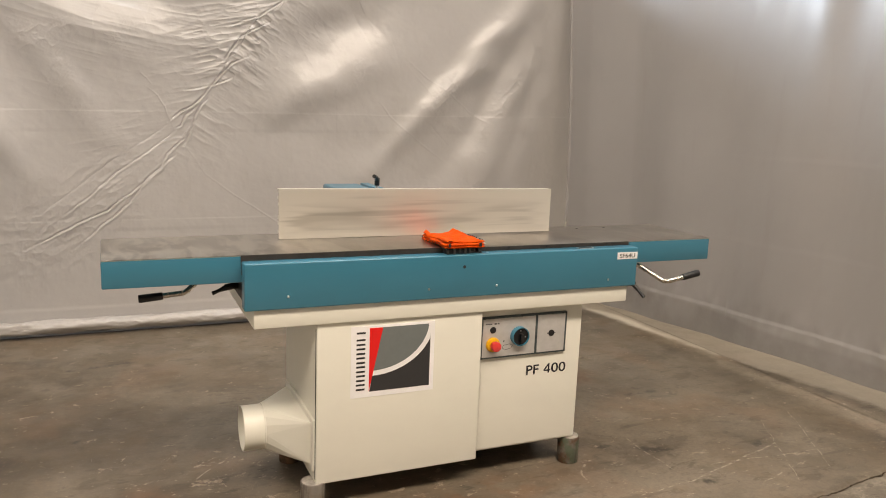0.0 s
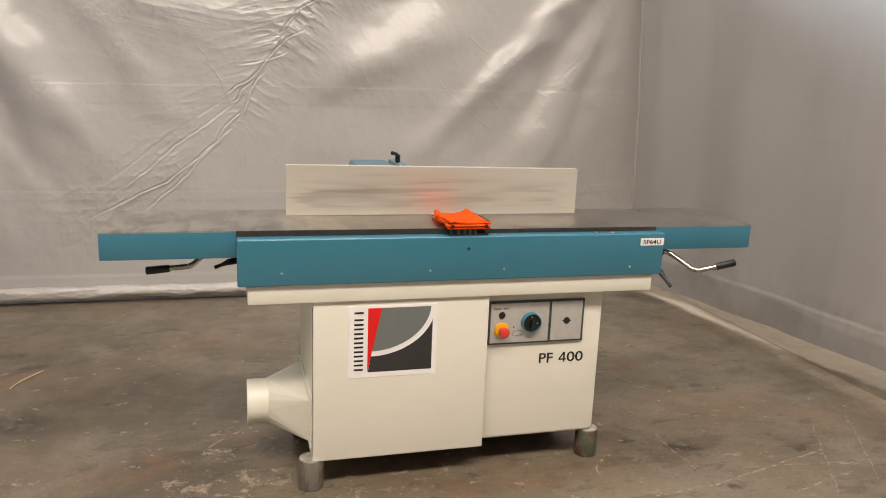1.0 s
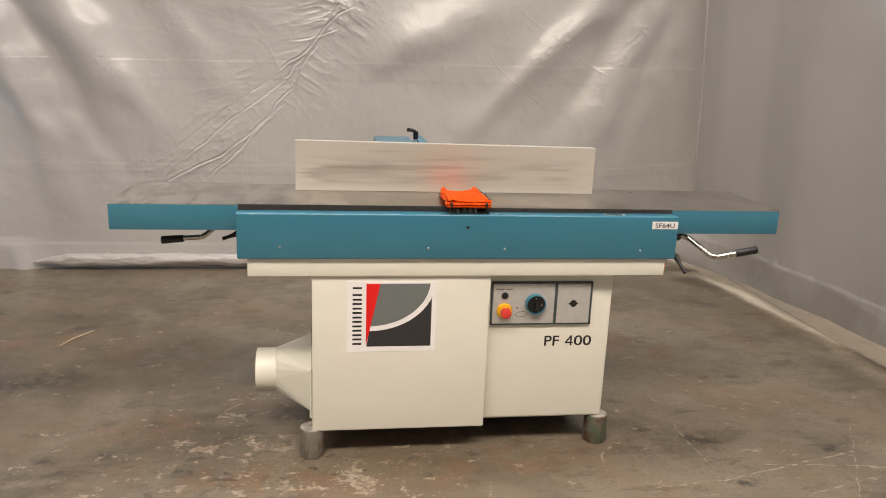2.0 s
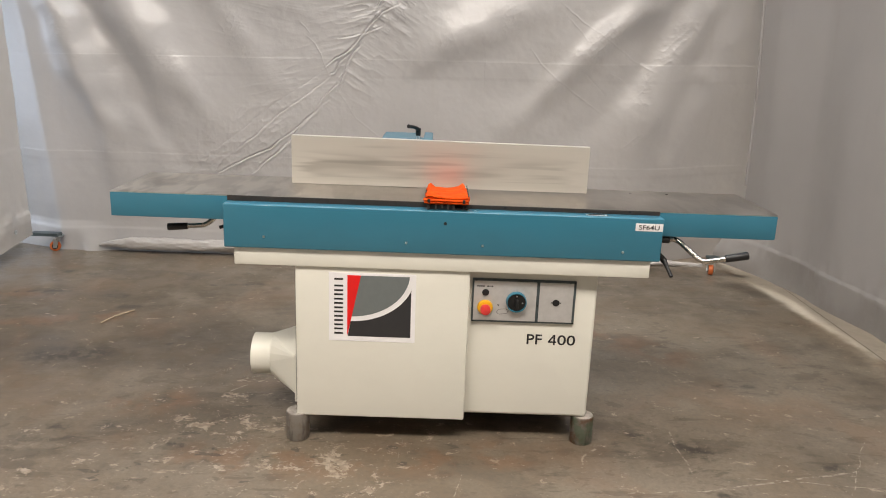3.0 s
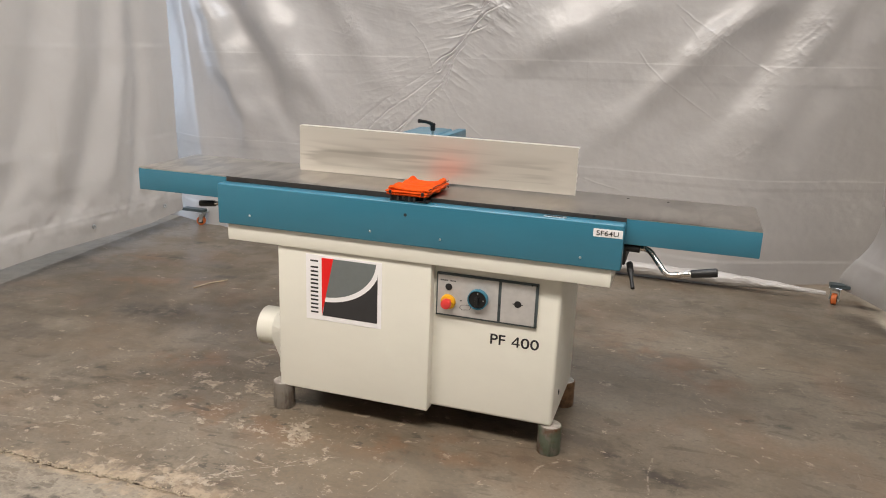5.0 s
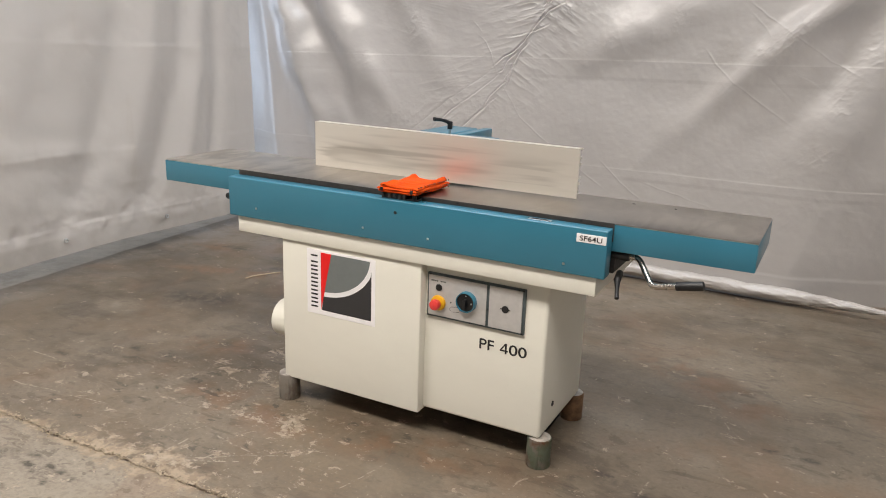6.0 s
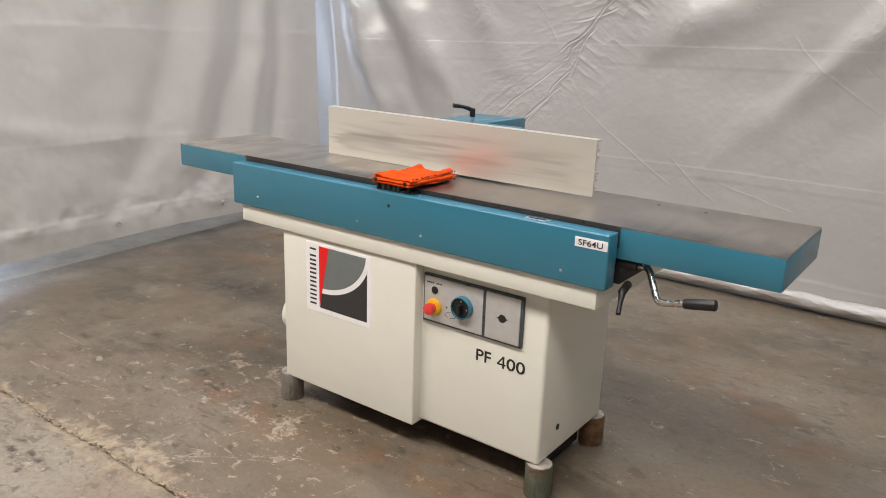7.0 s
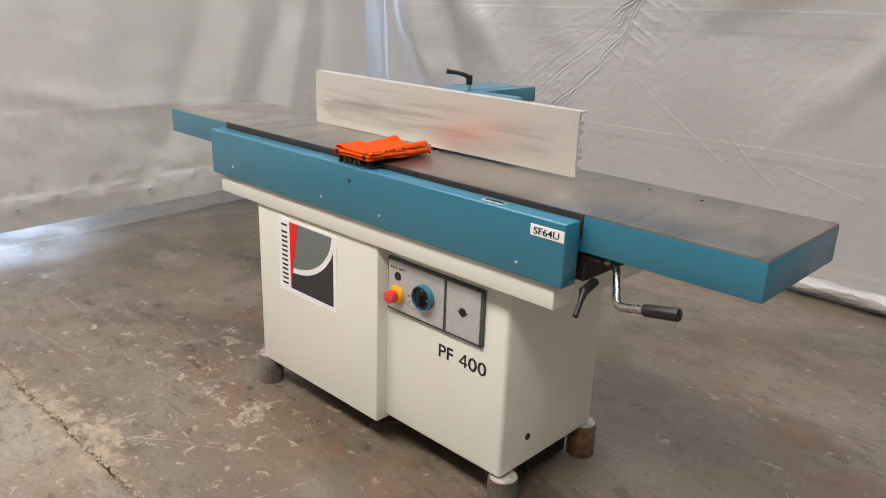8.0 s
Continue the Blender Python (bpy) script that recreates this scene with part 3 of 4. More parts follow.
# ---- the tarpaulin curtains ----
CREASES = [
    # the torn-looking spine and its branches
    ([(1.10, 2.02), (0.95, 1.92), (0.90, 1.88), (0.87, 1.83)], 0.0075, 0.0085),
    ([(0.98, 1.865), (0.89, 1.82), (0.81, 1.77), (0.76, 1.71), (0.70, 1.62)], 0.0090, 0.0090),
    ([(0.85, 1.655), (0.75, 1.61), (0.69, 1.55), (0.64, 1.49), (0.59, 1.42), (0.52, 1.35), (0.46, 1.32), (0.38, 1.25)], 0.0095, 0.0090),
    ([(0.91, 1.895), (0.82, 1.86), (0.73, 1.825)], 0.0050, 0.0080),
    ([(0.76, 1.525), (0.67, 1.49), (0.58, 1.46), (0.48, 1.44)], 0.0055, 0.0080),
    ([(0.63, 1.415), (0.57, 1.36), (0.53, 1.29), (0.50, 1.19), (0.47, 1.11)], 0.0090, 0.0085),
    ([(0.55, 1.355), (0.48, 1.29), (0.45, 1.23), (0.42, 1.215)], 0.0070, 0.0075),
    # long straight lines running down to the outfeed end
    ([(0.42, 1.265), (0.25, 1.14), (0.08, 1.03), (-0.14, 0.85), (-0.34, 0.70)], -0.0044, 0.0080),
    ([(0.45, 1.225), (0.27, 1.08), (0.10, 0.96), (-0.04, 0.83), (-0.20, 0.70)], 0.0052, 0.0080),
    ([(0.50, 1.18), (0.42, 1.11), (0.37, 1.06), (0.33, 0.98), (0.18, 0.85), (0.03, 0.73), (-0.18, 0.63), (-0.40, 0.51)], 0.0085, 0.0085),
    ([(0.43, 1.065), (0.37, 1.02), (0.33, 0.97), (0.22, 0.87), (0.15, 0.77), (0.01, 0.65), (-0.16, 0.50)], 0.0062, 0.0075),
    ([(0.47, 1.12), (0.53, 1.04), (0.59, 0.94), (0.77, 0.81), (1.01, 0.65), (1.26, 0.49)], 0.0036, 0.0052),
    ([(0.23, 1.53), (0.27, 1.50), (0.30, 1.46)], 0.0030, 0.0050),
    ([(0.26, 1.455), (0.33, 1.40), (0.37, 1.34), (0.38, 1.29), (0.41, 1.22)], 0.0036, 0.0055),
    # single lines towards the infeed end
    ([(1.14, 0.72), (1.28, 0.60), (1.46, 0.47)], 0.0032, 0.0050),
    ([(1.40, 0.615), (1.61, 0.56), (1.86, 0.50)], 0.0022, 0.0050),
    ([(1.85, 1.72), (2.03, 1.585), (2.19, 1.48), (2.36, 1.37), (2.54, 1.275)], 0.0034, 0.0055),
    ([(1.70, 1.42), (1.77, 1.33), (1.86, 1.25), (2.04, 1.12), (2.21, 1.01)], 0.0032, 0.0055),
    ([(1.92, 1.62), (1.99, 1.55), (2.06, 1.47)], 0.0020, 0.0050),
    ([(2.05, 1.28), (2.13, 1.21), (2.20, 1.14)], -0.0018, 0.0050),
]
SPINE = [(1.10, 2.05), (0.90, 1.86), (0.74, 1.66), (0.62, 1.45), (0.50, 1.22), (0.38, 1.02), (0.24, 0.88)]
FOLDS = [
    ([(-1.22, 2.2), (-0.93, 1.65), (-0.74, 1.41), (-0.54, 1.15), (-0.27, 0.86), (0.05, 0.60)], 0.050, 0.115),
    ([(-1.36, 1.75), (-1.30, 1.60), (-1.13, 1.15), (-0.99, 0.77), (-0.88, 0.40), (-0.84, 0.15)], 0.046, 0.085),
    ([(-1.32, 2.2), (-1.10, 1.60), (-0.91, 1.24), (-0.74, 0.95), (-0.52, 0.62), (-0.30, 0.30)], -0.030, 0.080),
    ([(-0.50, 1.95), (-0.20, 1.52), (0.02, 1.20), (0.18, 0.98)], 0.016, 0.090),
    ([(2.75, 2.15), (2.42, 1.75), (2.22, 1.54), (2.0, 1.34), (1.71, 1.05), (1.38, 0.70), (1.05, 0.25)], 0.027, 0.078),
    ([(2.98, 2.2), (2.90, 1.70), (2.72, 1.21), (2.50, 0.60), (2.40, 0.0)], -0.033, 0.095),
    ([(2.82, 1.95), (2.60, 1.62), (2.34, 1.21), (2.04, 0.90), (1.70, 0.40)], -0.026, 0.100),
    ([(2.84, 1.9), (2.64, 1.40), (2.40, 0.90), (2.24, 0.4), (2.14, 0.0)], 0.011, 0.130),
    ([(1.00, 1.36), (1.25, 1.46), (1.50, 1.57), (1.82, 1.70), (2.2, 2.0)], 0.019, 0.095),
    ([(1.2, 1.75), (1.6, 1.95), (1.9, 2.2)], -0.030, 0.114),
    ([(0.9, 1.24), (1.4, 1.16), (1.9, 1.2)], -0.008, 0.133),
    ([(-0.6, 2.0), (0.0, 1.74), (0.5, 1.66)], 0.026, 0.114),
    ([(-0.2, 2.15), (0.3, 1.95), (0.8, 1.85)], -0.024, 0.095),
]


def ridged(x, y, seed, octaves=3):
    """Noise with sharp crests, 0..1."""
    total, amp = 0, 1.0
    for k in range(octaves):
        total = total + amp * (1 - np.abs(value_noise(x * 2 ** k + 5.1 * k, y * 2 ** k + 8.7 * k, seed + k))) ** 2
        amp *= 0.5
    return total / 1.75


def back_relief(x, z):
    """How far the rear sheet stands out towards the machine."""
    wx, wz = x + 0.03 * value_noise(x * 6, z * 6, 21), z + 0.03 * value_noise(x * 6, z * 6, 22)
    d = 0.016 * cloudy(x * 1.3 + z * 0.7, z * 0.9 - x * 0.4, 31, 2)
    crest = np.zeros(np.shape(x))
    for points, amp, width in FOLDS:
        dist, _, along = to_line(wx, wz, points)
        fade = np.clip(0.5 + along * 2.5, 0, 1) * np.clip((1 - along) * 1.7, 0, 1) ** 1.5
        shape = np.exp(-(dist / (1.2 * width)) ** 2) * fade
        d = d + 1.75 * amp * shape
        if amp > 0:
            crest = np.maximum(crest, shape)
    cx, cz = x + 0.0035 * value_noise(x * 17, z * 17, 23), z + 0.0035 * value_noise(x * 17, z * 17, 24)
    hand = np.sign(to_line(np.array([1.2]), np.array([1.4]), SPINE)[1][0])
    for points, amp, width in CREASES:
        dist, side, along = to_line(cx, cz, points)
        fade = np.clip(np.sin(np.pi * np.clip(along, 0.03, 0.97)) * 2.5, 0, 1) * (0.75 + 0.4 * value_noise(x * 11, z * 11, 26))
        width = 0.5 * width
        lip = np.exp(-((dist - 0.010) / 0.0060) ** 2) * np.where(side * hand > 0, 1.0, 0.35)
        deep = amp > 0.0045
        d = d + fade * np.abs(amp) * ((0.75 * lip - 0.95 * np.exp(-dist / width)) if deep else np.sign(amp) * 0.8 * np.exp(-dist / width))
    # puckers drawn to the spine: nearly level before it, falling away behind it
    dist, side, _ = to_line(wx, wz, SPINE)
    before = -side * hand
    reach = np.exp(-(dist / np.where(before > 0, 0.27, 0.23)) ** 2) * np.clip((z - 0.92) / 0.22, 0, 1)
    patch = np.clip(0.75 + 0.7 * value_noise(x * 5 + 0.4, z * 5, 27), 0.35, 1.2)
    level = ridged((x + 0.35 * z) * 4.2, (z - 0.24 * x) * 17, 41)
    fall = ridged((x - 0.6 * z) * 5.0, (z + 0.62 * x) * 13, 44)
    d = d + 0.021 * reach * patch * np.where(before > 0, level, fall)
    # long sagging ripples over the upper part, fine wrinkles over the crests of the folds
    upper = np.clip((z - 1.30) / 0.4, 0, 1) * np.clip((1.1 - x) / 0.4, 0, 1) * np.clip((x + 0.9) / 0.5, 0, 1)
    sag = z + 0.16 * x - 0.10 * (x - 0.2) ** 2
    d = d + 0.0060 * upper * ridged(x * 2.2 + 3, sag * 13, 47) * patch
    d = d + 0.0060 * crest ** 1.5 * ridged((x + z) * 30 / 2, (x - z) * 44 / 2, 50) * np.clip(0.35 + value_noise(x * 7, z * 7, 53), 0, 1)
    run = to_line(wx, wz, [(0.45, 1.20), (0.27, 1.0), (0.0, 0.78), (-0.45, 0.50)])[0]
    crushed = np.exp(-(run / 0.24) ** 2) * np.clip((1.15 - z) / 0.15, 0, 1)
    d = d + 0.0080 * crushed * patch * ridged((x + 0.8 * z) * 5.0, (z - 0.75 * x) * 10.0, 66) + 0.0050 * crushed * ridged(x * 15, z * 15, 69)
    d = d + 0.0010 * cloudy(x * 14, z * 14, 51, 3) + 0.0012 * ridged(x * 9 + z * 6, z * 9 - x * 6, 56) * np.clip(value_noise(x * 2.3, z * 2.3, 58) + 0.1, 0, 1)
    # welded laps
    for top, low, rise in ((1.308, 1.205, 0.017), (0.675, 0.625, 0.003)):
        t = top + rise * x + 0.006 * value_noise(x * 2, x * 0 + top, 61)
        d = d + 0.0014 * (np.clip((t - z) / 0.006, 0, 1) - np.clip((t - (top - low) - z) / 0.02, 0, 1)) + 0.0006 * np.exp(-((z - t) / 0.006) ** 2) * np.clip(0.2 + value_noise(x * 9, x * 0, 62), 0, 1)
    return d


def back_place(U, V):
    x, z = U, V
    hem = 0.16
    d = back_relief(x, np.maximum(z, 0.0)) * np.clip((z - 0.06) / 0.25, 0.12, 1)
    d = d + 0.003 * (np.clip((hem + 0.004 * value_noise(x * 4, x * 0, 63) - z) / 0.008, 0, 1))
    ridge = np.interp(z, (0.17, 0.5, 0.9, 1.4, 1.64, 2.3), (-1.36, -1.385, -1.435, -1.485, -1.525, -1.62))
    turn = np.maximum(0, ridge - x)
    d = d + 0.018 * np.exp(-((x - ridge) / 0.10) ** 2) - 0.42 * turn * turn / (turn + 0.03)
    past = np.maximum(0, x - 2.66 - 0.33 * (z - 1.25))
    d = d - 0.48 * past * past / (past + 0.08)
    loose = np.clip((-1.02 - x) / 0.2, 0, 1)
    d = d + loose * 0.05 * np.clip((0.2 - z) / 0.2, 0, 1) * (1 + value_noise(x * 7, z * 3, 64))
    return x, 4.835 - d, z


curtain = thing("tarpaulin_curtain", (0.8, 4.835, 0), "creased glossy grey tarpaulin curtain hung behind the machine", "curtain")
linked("sheet", sheet_mesh("sheet", back_place, np.concatenate([np.arange(-3.4, -1.8, 0.03), np.arange(-1.8, -0.45, 0.008), np.arange(-0.45, 1.6, 0.0034), np.arange(1.6, 2.45, 0.0045), np.arange(2.45, 3.5, 0.008)]), np.concatenate([np.arange(-0.003, 0.42, 0.008), np.arange(0.42, 2.15, 0.0034), np.arange(2.15, 2.37, 0.01)])), TARP, curtain)


def pole_mesh(x0, x1, y, z, radius, seed):
    us, vs = np.arange(x0, x1, 0.007), np.linspace(0, 2 * math.pi, 41)

    def place(U, V):
        taper = np.clip((x1 + 0.02 - U) / 0.6, 0.12, 1) ** 0.7 * np.clip((U - x0 + 0.05) / 0.25, 0.2, 1)
        r = radius * taper + 0.005 * cloudy(U * 9, V * 1.2, seed, 3) + 0.0028 * ridged(U * 26 + V * 1.5, V * 3.5, seed + 6) + 0.0015 * value_noise(U * 40, V * 5, seed + 4)
        return U, y - r * np.sin(V), z - radius * (1 - taper) * 0.6 - r * np.cos(V) + 0.004 * value_noise(U * 1.3, U * 0, seed + 5)
    return sheet_mesh("hem_pole", place, us, vs)


linked("hem_pole", pole_mesh(-1.12, 2.95, 4.80, 0.062, 0.037, 71), TARP, curtain, "pole rolled into the wrinkled hem")


def eyelet(parent, at, axis, label=""):
    bm = bmesh.new()
    turn = Vector(axis).to_track_quat("Z", "Y").to_matrix().to_4x4()
    ring = []
    for i in range(16):
        a = 2 * math.pi * i / 16
        ring.append([bm.verts.new(Matrix.Translation(at) @ turn @ Vector(((0.011 + 0.0045 * math.cos(b)) * math.cos(a), (0.011 + 0.0045 * math.cos(b)) * math.sin(a), 0.0045 * math.sin(b))))
                     for b in (2 * math.pi * k / 8 for k in range(8))])
    for i in range(16):
        for k in range(8):
            bm.faces.new((ring[i][k], ring[(i + 1) % 16][k], ring[(i + 1) % 16][(k + 1) % 8], ring[i][(k + 1) % 8]))
    part("eyelet", bm, ZINC, parent, label)


def side_place(side):
    """The side sheets: soft upright folds, welded laps, a broad hem with puckers."""
    def place(U, V):
        y, z = U, V
        if side < 0:
            base = -1.475 + 0.012 * np.sin(y * 1.1)
            base = base - (0.04 + 0.035 * np.clip(z / 1.5, 0, 1.2)) * np.clip((y - 3.9) / 0.7, 0, 1)
            d = 0.02 * cloudy(y * 1.2 + z * 0.35, z * 0.5, 81, 3)
            for points, amp, width in LEFT_FOLDS:
                dist, _, along = to_line(y, z, points)
                d = d + 0.7 * amp * np.exp(-(dist / width) ** 2) * np.clip(np.sin(np.pi * np.clip(along, 0.02, 0.98)) * 2.2, 0.15, 1)
            laps, hem, low = (1.33, 0.70), 0.20, 0.105 + 0.01 * np.sin(y * 2.3) + np.clip((y - 4.3) / 0.4, 0, 1) * 0.03
        else:
            base = 3.35 - 0.045 * (y - 2.7) - 0.05 * np.clip((y - 4.2) / 0.6, 0, 1)
            d = 0.014 * cloudy(y * 2.0 + z * 0.2, z * 0.35, 86, 3) + 0.013 * np.sin(y * 7.0 + 1.8 * value_noise(y * 2, z * 0.5, 88)) * np.clip(1.4 - z * 0.4, 0.3, 1)
            low = np.interp(y, (2.0, 2.5, 3.4, 3.8, 4.35, 4.8), (0.160, 0.150, 0.115, 0.082, 0.065, 0.085)) + 0.006 * np.sin(y * 7.0)
            laps, hem = (1.19, 0.72), 0.225
        d = d + (0.003 if side < 0 else 0.0010) * cloudy(y * 9, z * (9 if side < 0 else 3), 90, 3) * (1.0 + 1.5 * np.exp(-((z - hem) / 0.09) ** 2))
        d = d + 0.006 * np.exp(-((z - hem) / 0.10) ** 2) * cloudy(y * 16, z * 5, 93, 2)
        for top in laps:
            t = top + 0.02 * value_noise(y * 1.1, y * 0 + top, 95)
            d = d + (0.003 if side < 0 else 0.0015) * np.clip((t - z) / 0.006, 0, 1) + (0.0015 if side < 0 else 0.0006) * np.exp(-((z - t) / 0.008) ** 2)
        d = d + 0.004 * np.clip((hem - z) / 0.006, 0, 1)
        if side > 0:
            d = d + (0.15 * np.exp(-((z - 0.05) / 0.22) ** 2) + 0.03 * np.clip(1 - z / 1.2, 0, 1)) * np.clip((y - 4.40) / 0.38, 0, 1) ** 1.3
            d = d + 0.10 * np.clip((z - 0.5) / 1.5, 0, 1.4) * np.clip((y - 3.6) / 1.0, 0, 1) ** 1.5
        zz = np.maximum(z, 0) + low * np.clip(1 - z / 0.6, 0, 1)
        y = y + (0.22 if side < 0 else 0.05) * np.clip((z - 2.4) / 0.3, 0, 1) * np.clip((y - 4.0) / 0.6, 0, 1)
        return base - side * d, y, zz
    return place


LEFT_FOLDS = [
    ([(3.55, 2.2), (3.45, 1.3), (3.2, 0.6), (3.0, 0.2)], -0.03, 0.10),
    ([(4.05, 2.2), (3.95, 1.2), (3.70, 0.5), (3.55, 0.15)], -0.035, 0.09),
    ([(4.35, 2.2), (4.30, 1.0), (4.15, 0.2)], -0.035, 0.07),
    ([(3.8, 2.2), (3.70, 1.2), (3.4, 0.35)], 0.03, 0.09),
    ([(4.2, 2.1), (4.12, 1.2), (3.9, 0.3)], 0.03, 0.07),
    ([(2.9, 1.6), (2.7, 0.9), (2.75, 0.2)], 0.02, 0.15),
    ([(2.2, 0.85), (2.7, 0.72), (3.3, 0.70)], 0.015, 0.06),
]
zs = np.concatenate([np.arange(0.0, 2.5, 0.012), np.arange(2.55, 3.4, 0.06)])


def side_sheet(side, ys):
    """A side sheet that knows which of its points belong to the hem band."""
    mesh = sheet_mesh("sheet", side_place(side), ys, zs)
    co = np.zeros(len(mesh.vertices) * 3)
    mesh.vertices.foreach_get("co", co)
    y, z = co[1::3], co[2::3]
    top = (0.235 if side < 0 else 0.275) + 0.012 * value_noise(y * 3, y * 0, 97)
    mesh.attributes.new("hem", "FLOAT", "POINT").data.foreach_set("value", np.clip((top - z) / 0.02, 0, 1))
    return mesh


left = thing("tarpaulin_curtain", (-1.475, 2.5, 0.1), "pale grey tarpaulin side curtain with eyelets along its hem", "curtain")
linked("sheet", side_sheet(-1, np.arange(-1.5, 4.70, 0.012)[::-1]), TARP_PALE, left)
for y in (1.55, 2.25, 2.98, 3.75, 4.45):
    eyelet(left, (-1.462 + 0.012 * math.sin(y * 1.1), y, 0.20), (1, 0, 0), "tarnished eyelet")
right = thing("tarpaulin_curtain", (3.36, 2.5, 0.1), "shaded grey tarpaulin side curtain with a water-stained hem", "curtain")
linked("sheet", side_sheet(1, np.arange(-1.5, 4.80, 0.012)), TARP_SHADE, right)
edge_x, edge_y, edge_z = side_place(1)(np.full(30, 4.79), np.linspace(0.60, 2.35, 30))
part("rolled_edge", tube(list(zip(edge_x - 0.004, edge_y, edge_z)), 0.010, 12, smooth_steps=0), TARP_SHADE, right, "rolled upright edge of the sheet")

# ---- castors under the curtain frames ----


def castor(x, y, turn, label):
    """A swivel castor on the floor, with the end of the frame's flat rail above it."""
    root = thing("castor", (x, y, 0), label, "castor", "castors of the curtain frames")
    c, s = math.cos(turn), math.sin(turn)
    at = lambda u, v, z: Vector((x + u * c - v * s, y + u * s + v * c, z))

    def turned(bm):
        bmesh.ops.transform(bm, matrix=Matrix.Translation((x, y, 0)) @ Matrix.Rotation(turn, 4, "Z"), verts=bm.verts)
        return bm
    wheel = part("wheel", turned(drum((0, -0.015, 0.034), (0, 1, 0), 0.034, 0.030, 0.006, 28)), ORANGE_TYRE, root, "orange rubber tyre")
    part("hub", turned(drum((0, -0.018, 0.034), (0, 1, 0), 0.020, 0.036, 0.003, 20)), BLACK, wheel)
    part("axle", turned(drum((0, -0.030, 0.034), (0, 1, 0), 0.007, 0.060, 0.002, 12)), ZINC, wheel)
    fork = bmesh.new()
    for v in (-0.026, 0.022):
        prism([(-0.012, 0.026), (0.012, 0.026), (0.030, 0.086), (-0.004, 0.086)], v, v + 0.004, fork)
    box(-0.010, 0.034, -0.026, 0.026, 0.084, 0.090, 0.002, 1, fork)
    part("fork", turned(fork), ZINC, root, "galvanised steel fork")
    part("swivel", turned(drum((0.012, 0, 0.088), (0, 0, 1), 0.020, 0.014, 0.002, 20)), ZINC, root)
    part("plate", turned(box(-0.030, 0.055, -0.035, 0.035, 0.102, 0.107, 0.001, 1)), ZINC, root)
    return root


castor(-1.395, 4.76, radians(15), "orange-tyred swivel castor on bare concrete by the curtain corner")
castor(2.985, 4.74, radians(75), "orange-tyred swivel castor beside the gathered curtain edge")


def rail(name, p0, p1, label):
    root = thing(name, p0, label, "rail", "rails of the curtain frames")
    a, b = Vector(p0), Vector(p1)
    way = (b - a).normalized()
    side = Vector((-way.y, way.x, 0)) * 0.03
    bm = bmesh.new()
    ring = []
    for p in (a, b):
        ring.append([bm.verts.new(p + k * side + Vector((0, 0, h))) for k, h in ((-1, 0), (1, 0), (1, 0.020), (-1, 0.020))])
    for k in range(4):
        bm.faces.new((ring[0][k], ring[0][(k + 1) % 4], ring[1][(k + 1) % 4], ring[1][k]))
    bm.faces.new(ring[0][::-1]), bm.faces.new(ring[1])
    bmesh.ops.recalc_face_normals(bm, faces=bm.faces)
    part("bar", bm, SLATE, root, smooth=False)


rail("curtain_rail", (-1.535, 4.75, 0.107), (-1.355, 4.75, 0.107), "dark steel frame rail resting on its castor")
rail("curtain_rail", (2.95, 4.74, 0.107), (3.30, 4.74, 0.107), "dark steel frame rail resting on its castor")

# ---- the surface planer ----
planer = thing("surface_planer", (1.18, 2.6, 0.113), "cream and teal surface planer with long steel tables and aluminium fence", "planer")

# cabinet: two panels, the one at the outfeed end stands proud
SPLIT, LEFT_Y, RIGHT_Y, LOW, SHELF = 1.260, 2.373, 2.412, 0.111, 0.672
part("proud_panel", box(0.652, SPLIT, LEFT_Y, 2.845, LOW - 0.008, SHELF, 0.005, 3), CREAM, planer)
part("recessed_panel", box(SPLIT - 0.05, 1.716, RIGHT_Y, 2.847, LOW, SHELF - 0.002, 0.012, 3), CREAM, planer)
# unseen box added under the cabinet to keep out light from behind
part("light_block", box(0.70, 1.66, 2.61, 2.80, 0.012, LOW + 0.02), IRON, planer)
hole = drum((1.7155, 2.526, 0.198), (1, 0, 0), 0.010, 0.0025, 0, 18)
part("side_hole", hole, INK, planer)
part("side_seam", box(0.6505, 0.660, 2.379, 2.384, LOW + 0.01, SHELF - 0.02), INK, planer)
part("top_tray", box(0.446, 1.877, 2.362, 2.86, SHELF, 0.738, 0.0035, 2), CREAM, planer)

# beam in front of the tables
beam = part("front_beam", box(0.416, 1.905, 2.348, 2.404, 0.735, 0.8865, 0.0050, 3), TEAL, planer)
for x, z in ((0.552, 0.776), (1.035, 0.772), (1.295, 0.771), (1.774, 0.766)):
    bm = drum((x, 2.3483, z), (0, -1, 0), 0.0052, 0.0044, 0.0014, 16, top=0.0030)
    screw = part("screw", bm, ZINC, beam)
part("bore", drum((1.166, 2.3482, 0.844), (0, -1, 0), 0.0058, 0.0012, 0, 18), INK, beam)
slot = box(1.642, 1.716, 2.362, 2.384, 0.8863, 0.8883, 0.0008, 1)
latch = part("slot_plate", slot, ZINC, beam, "bright slotted plate")
part("slot", box(1.652, 1.706, 2.368, 2.378, 0.8880, 0.8891), INK, beam)
part("index_mark", box(1.262, 1.270, 2.372, 2.378, 0.8864, 0.8877), ZINC, beam)
label = part("stock_label", box(1.809, 1.902, 2.3465, 2.3482, 0.8425, 0.869, 0.0004, 1), WHITE, beam, "white sticker with black capitals")
lettering("stock_code", "SF64U", 1.8195, 2.3463, 0.8478, 0.0160, 0.070, INK, planer, 0.004)

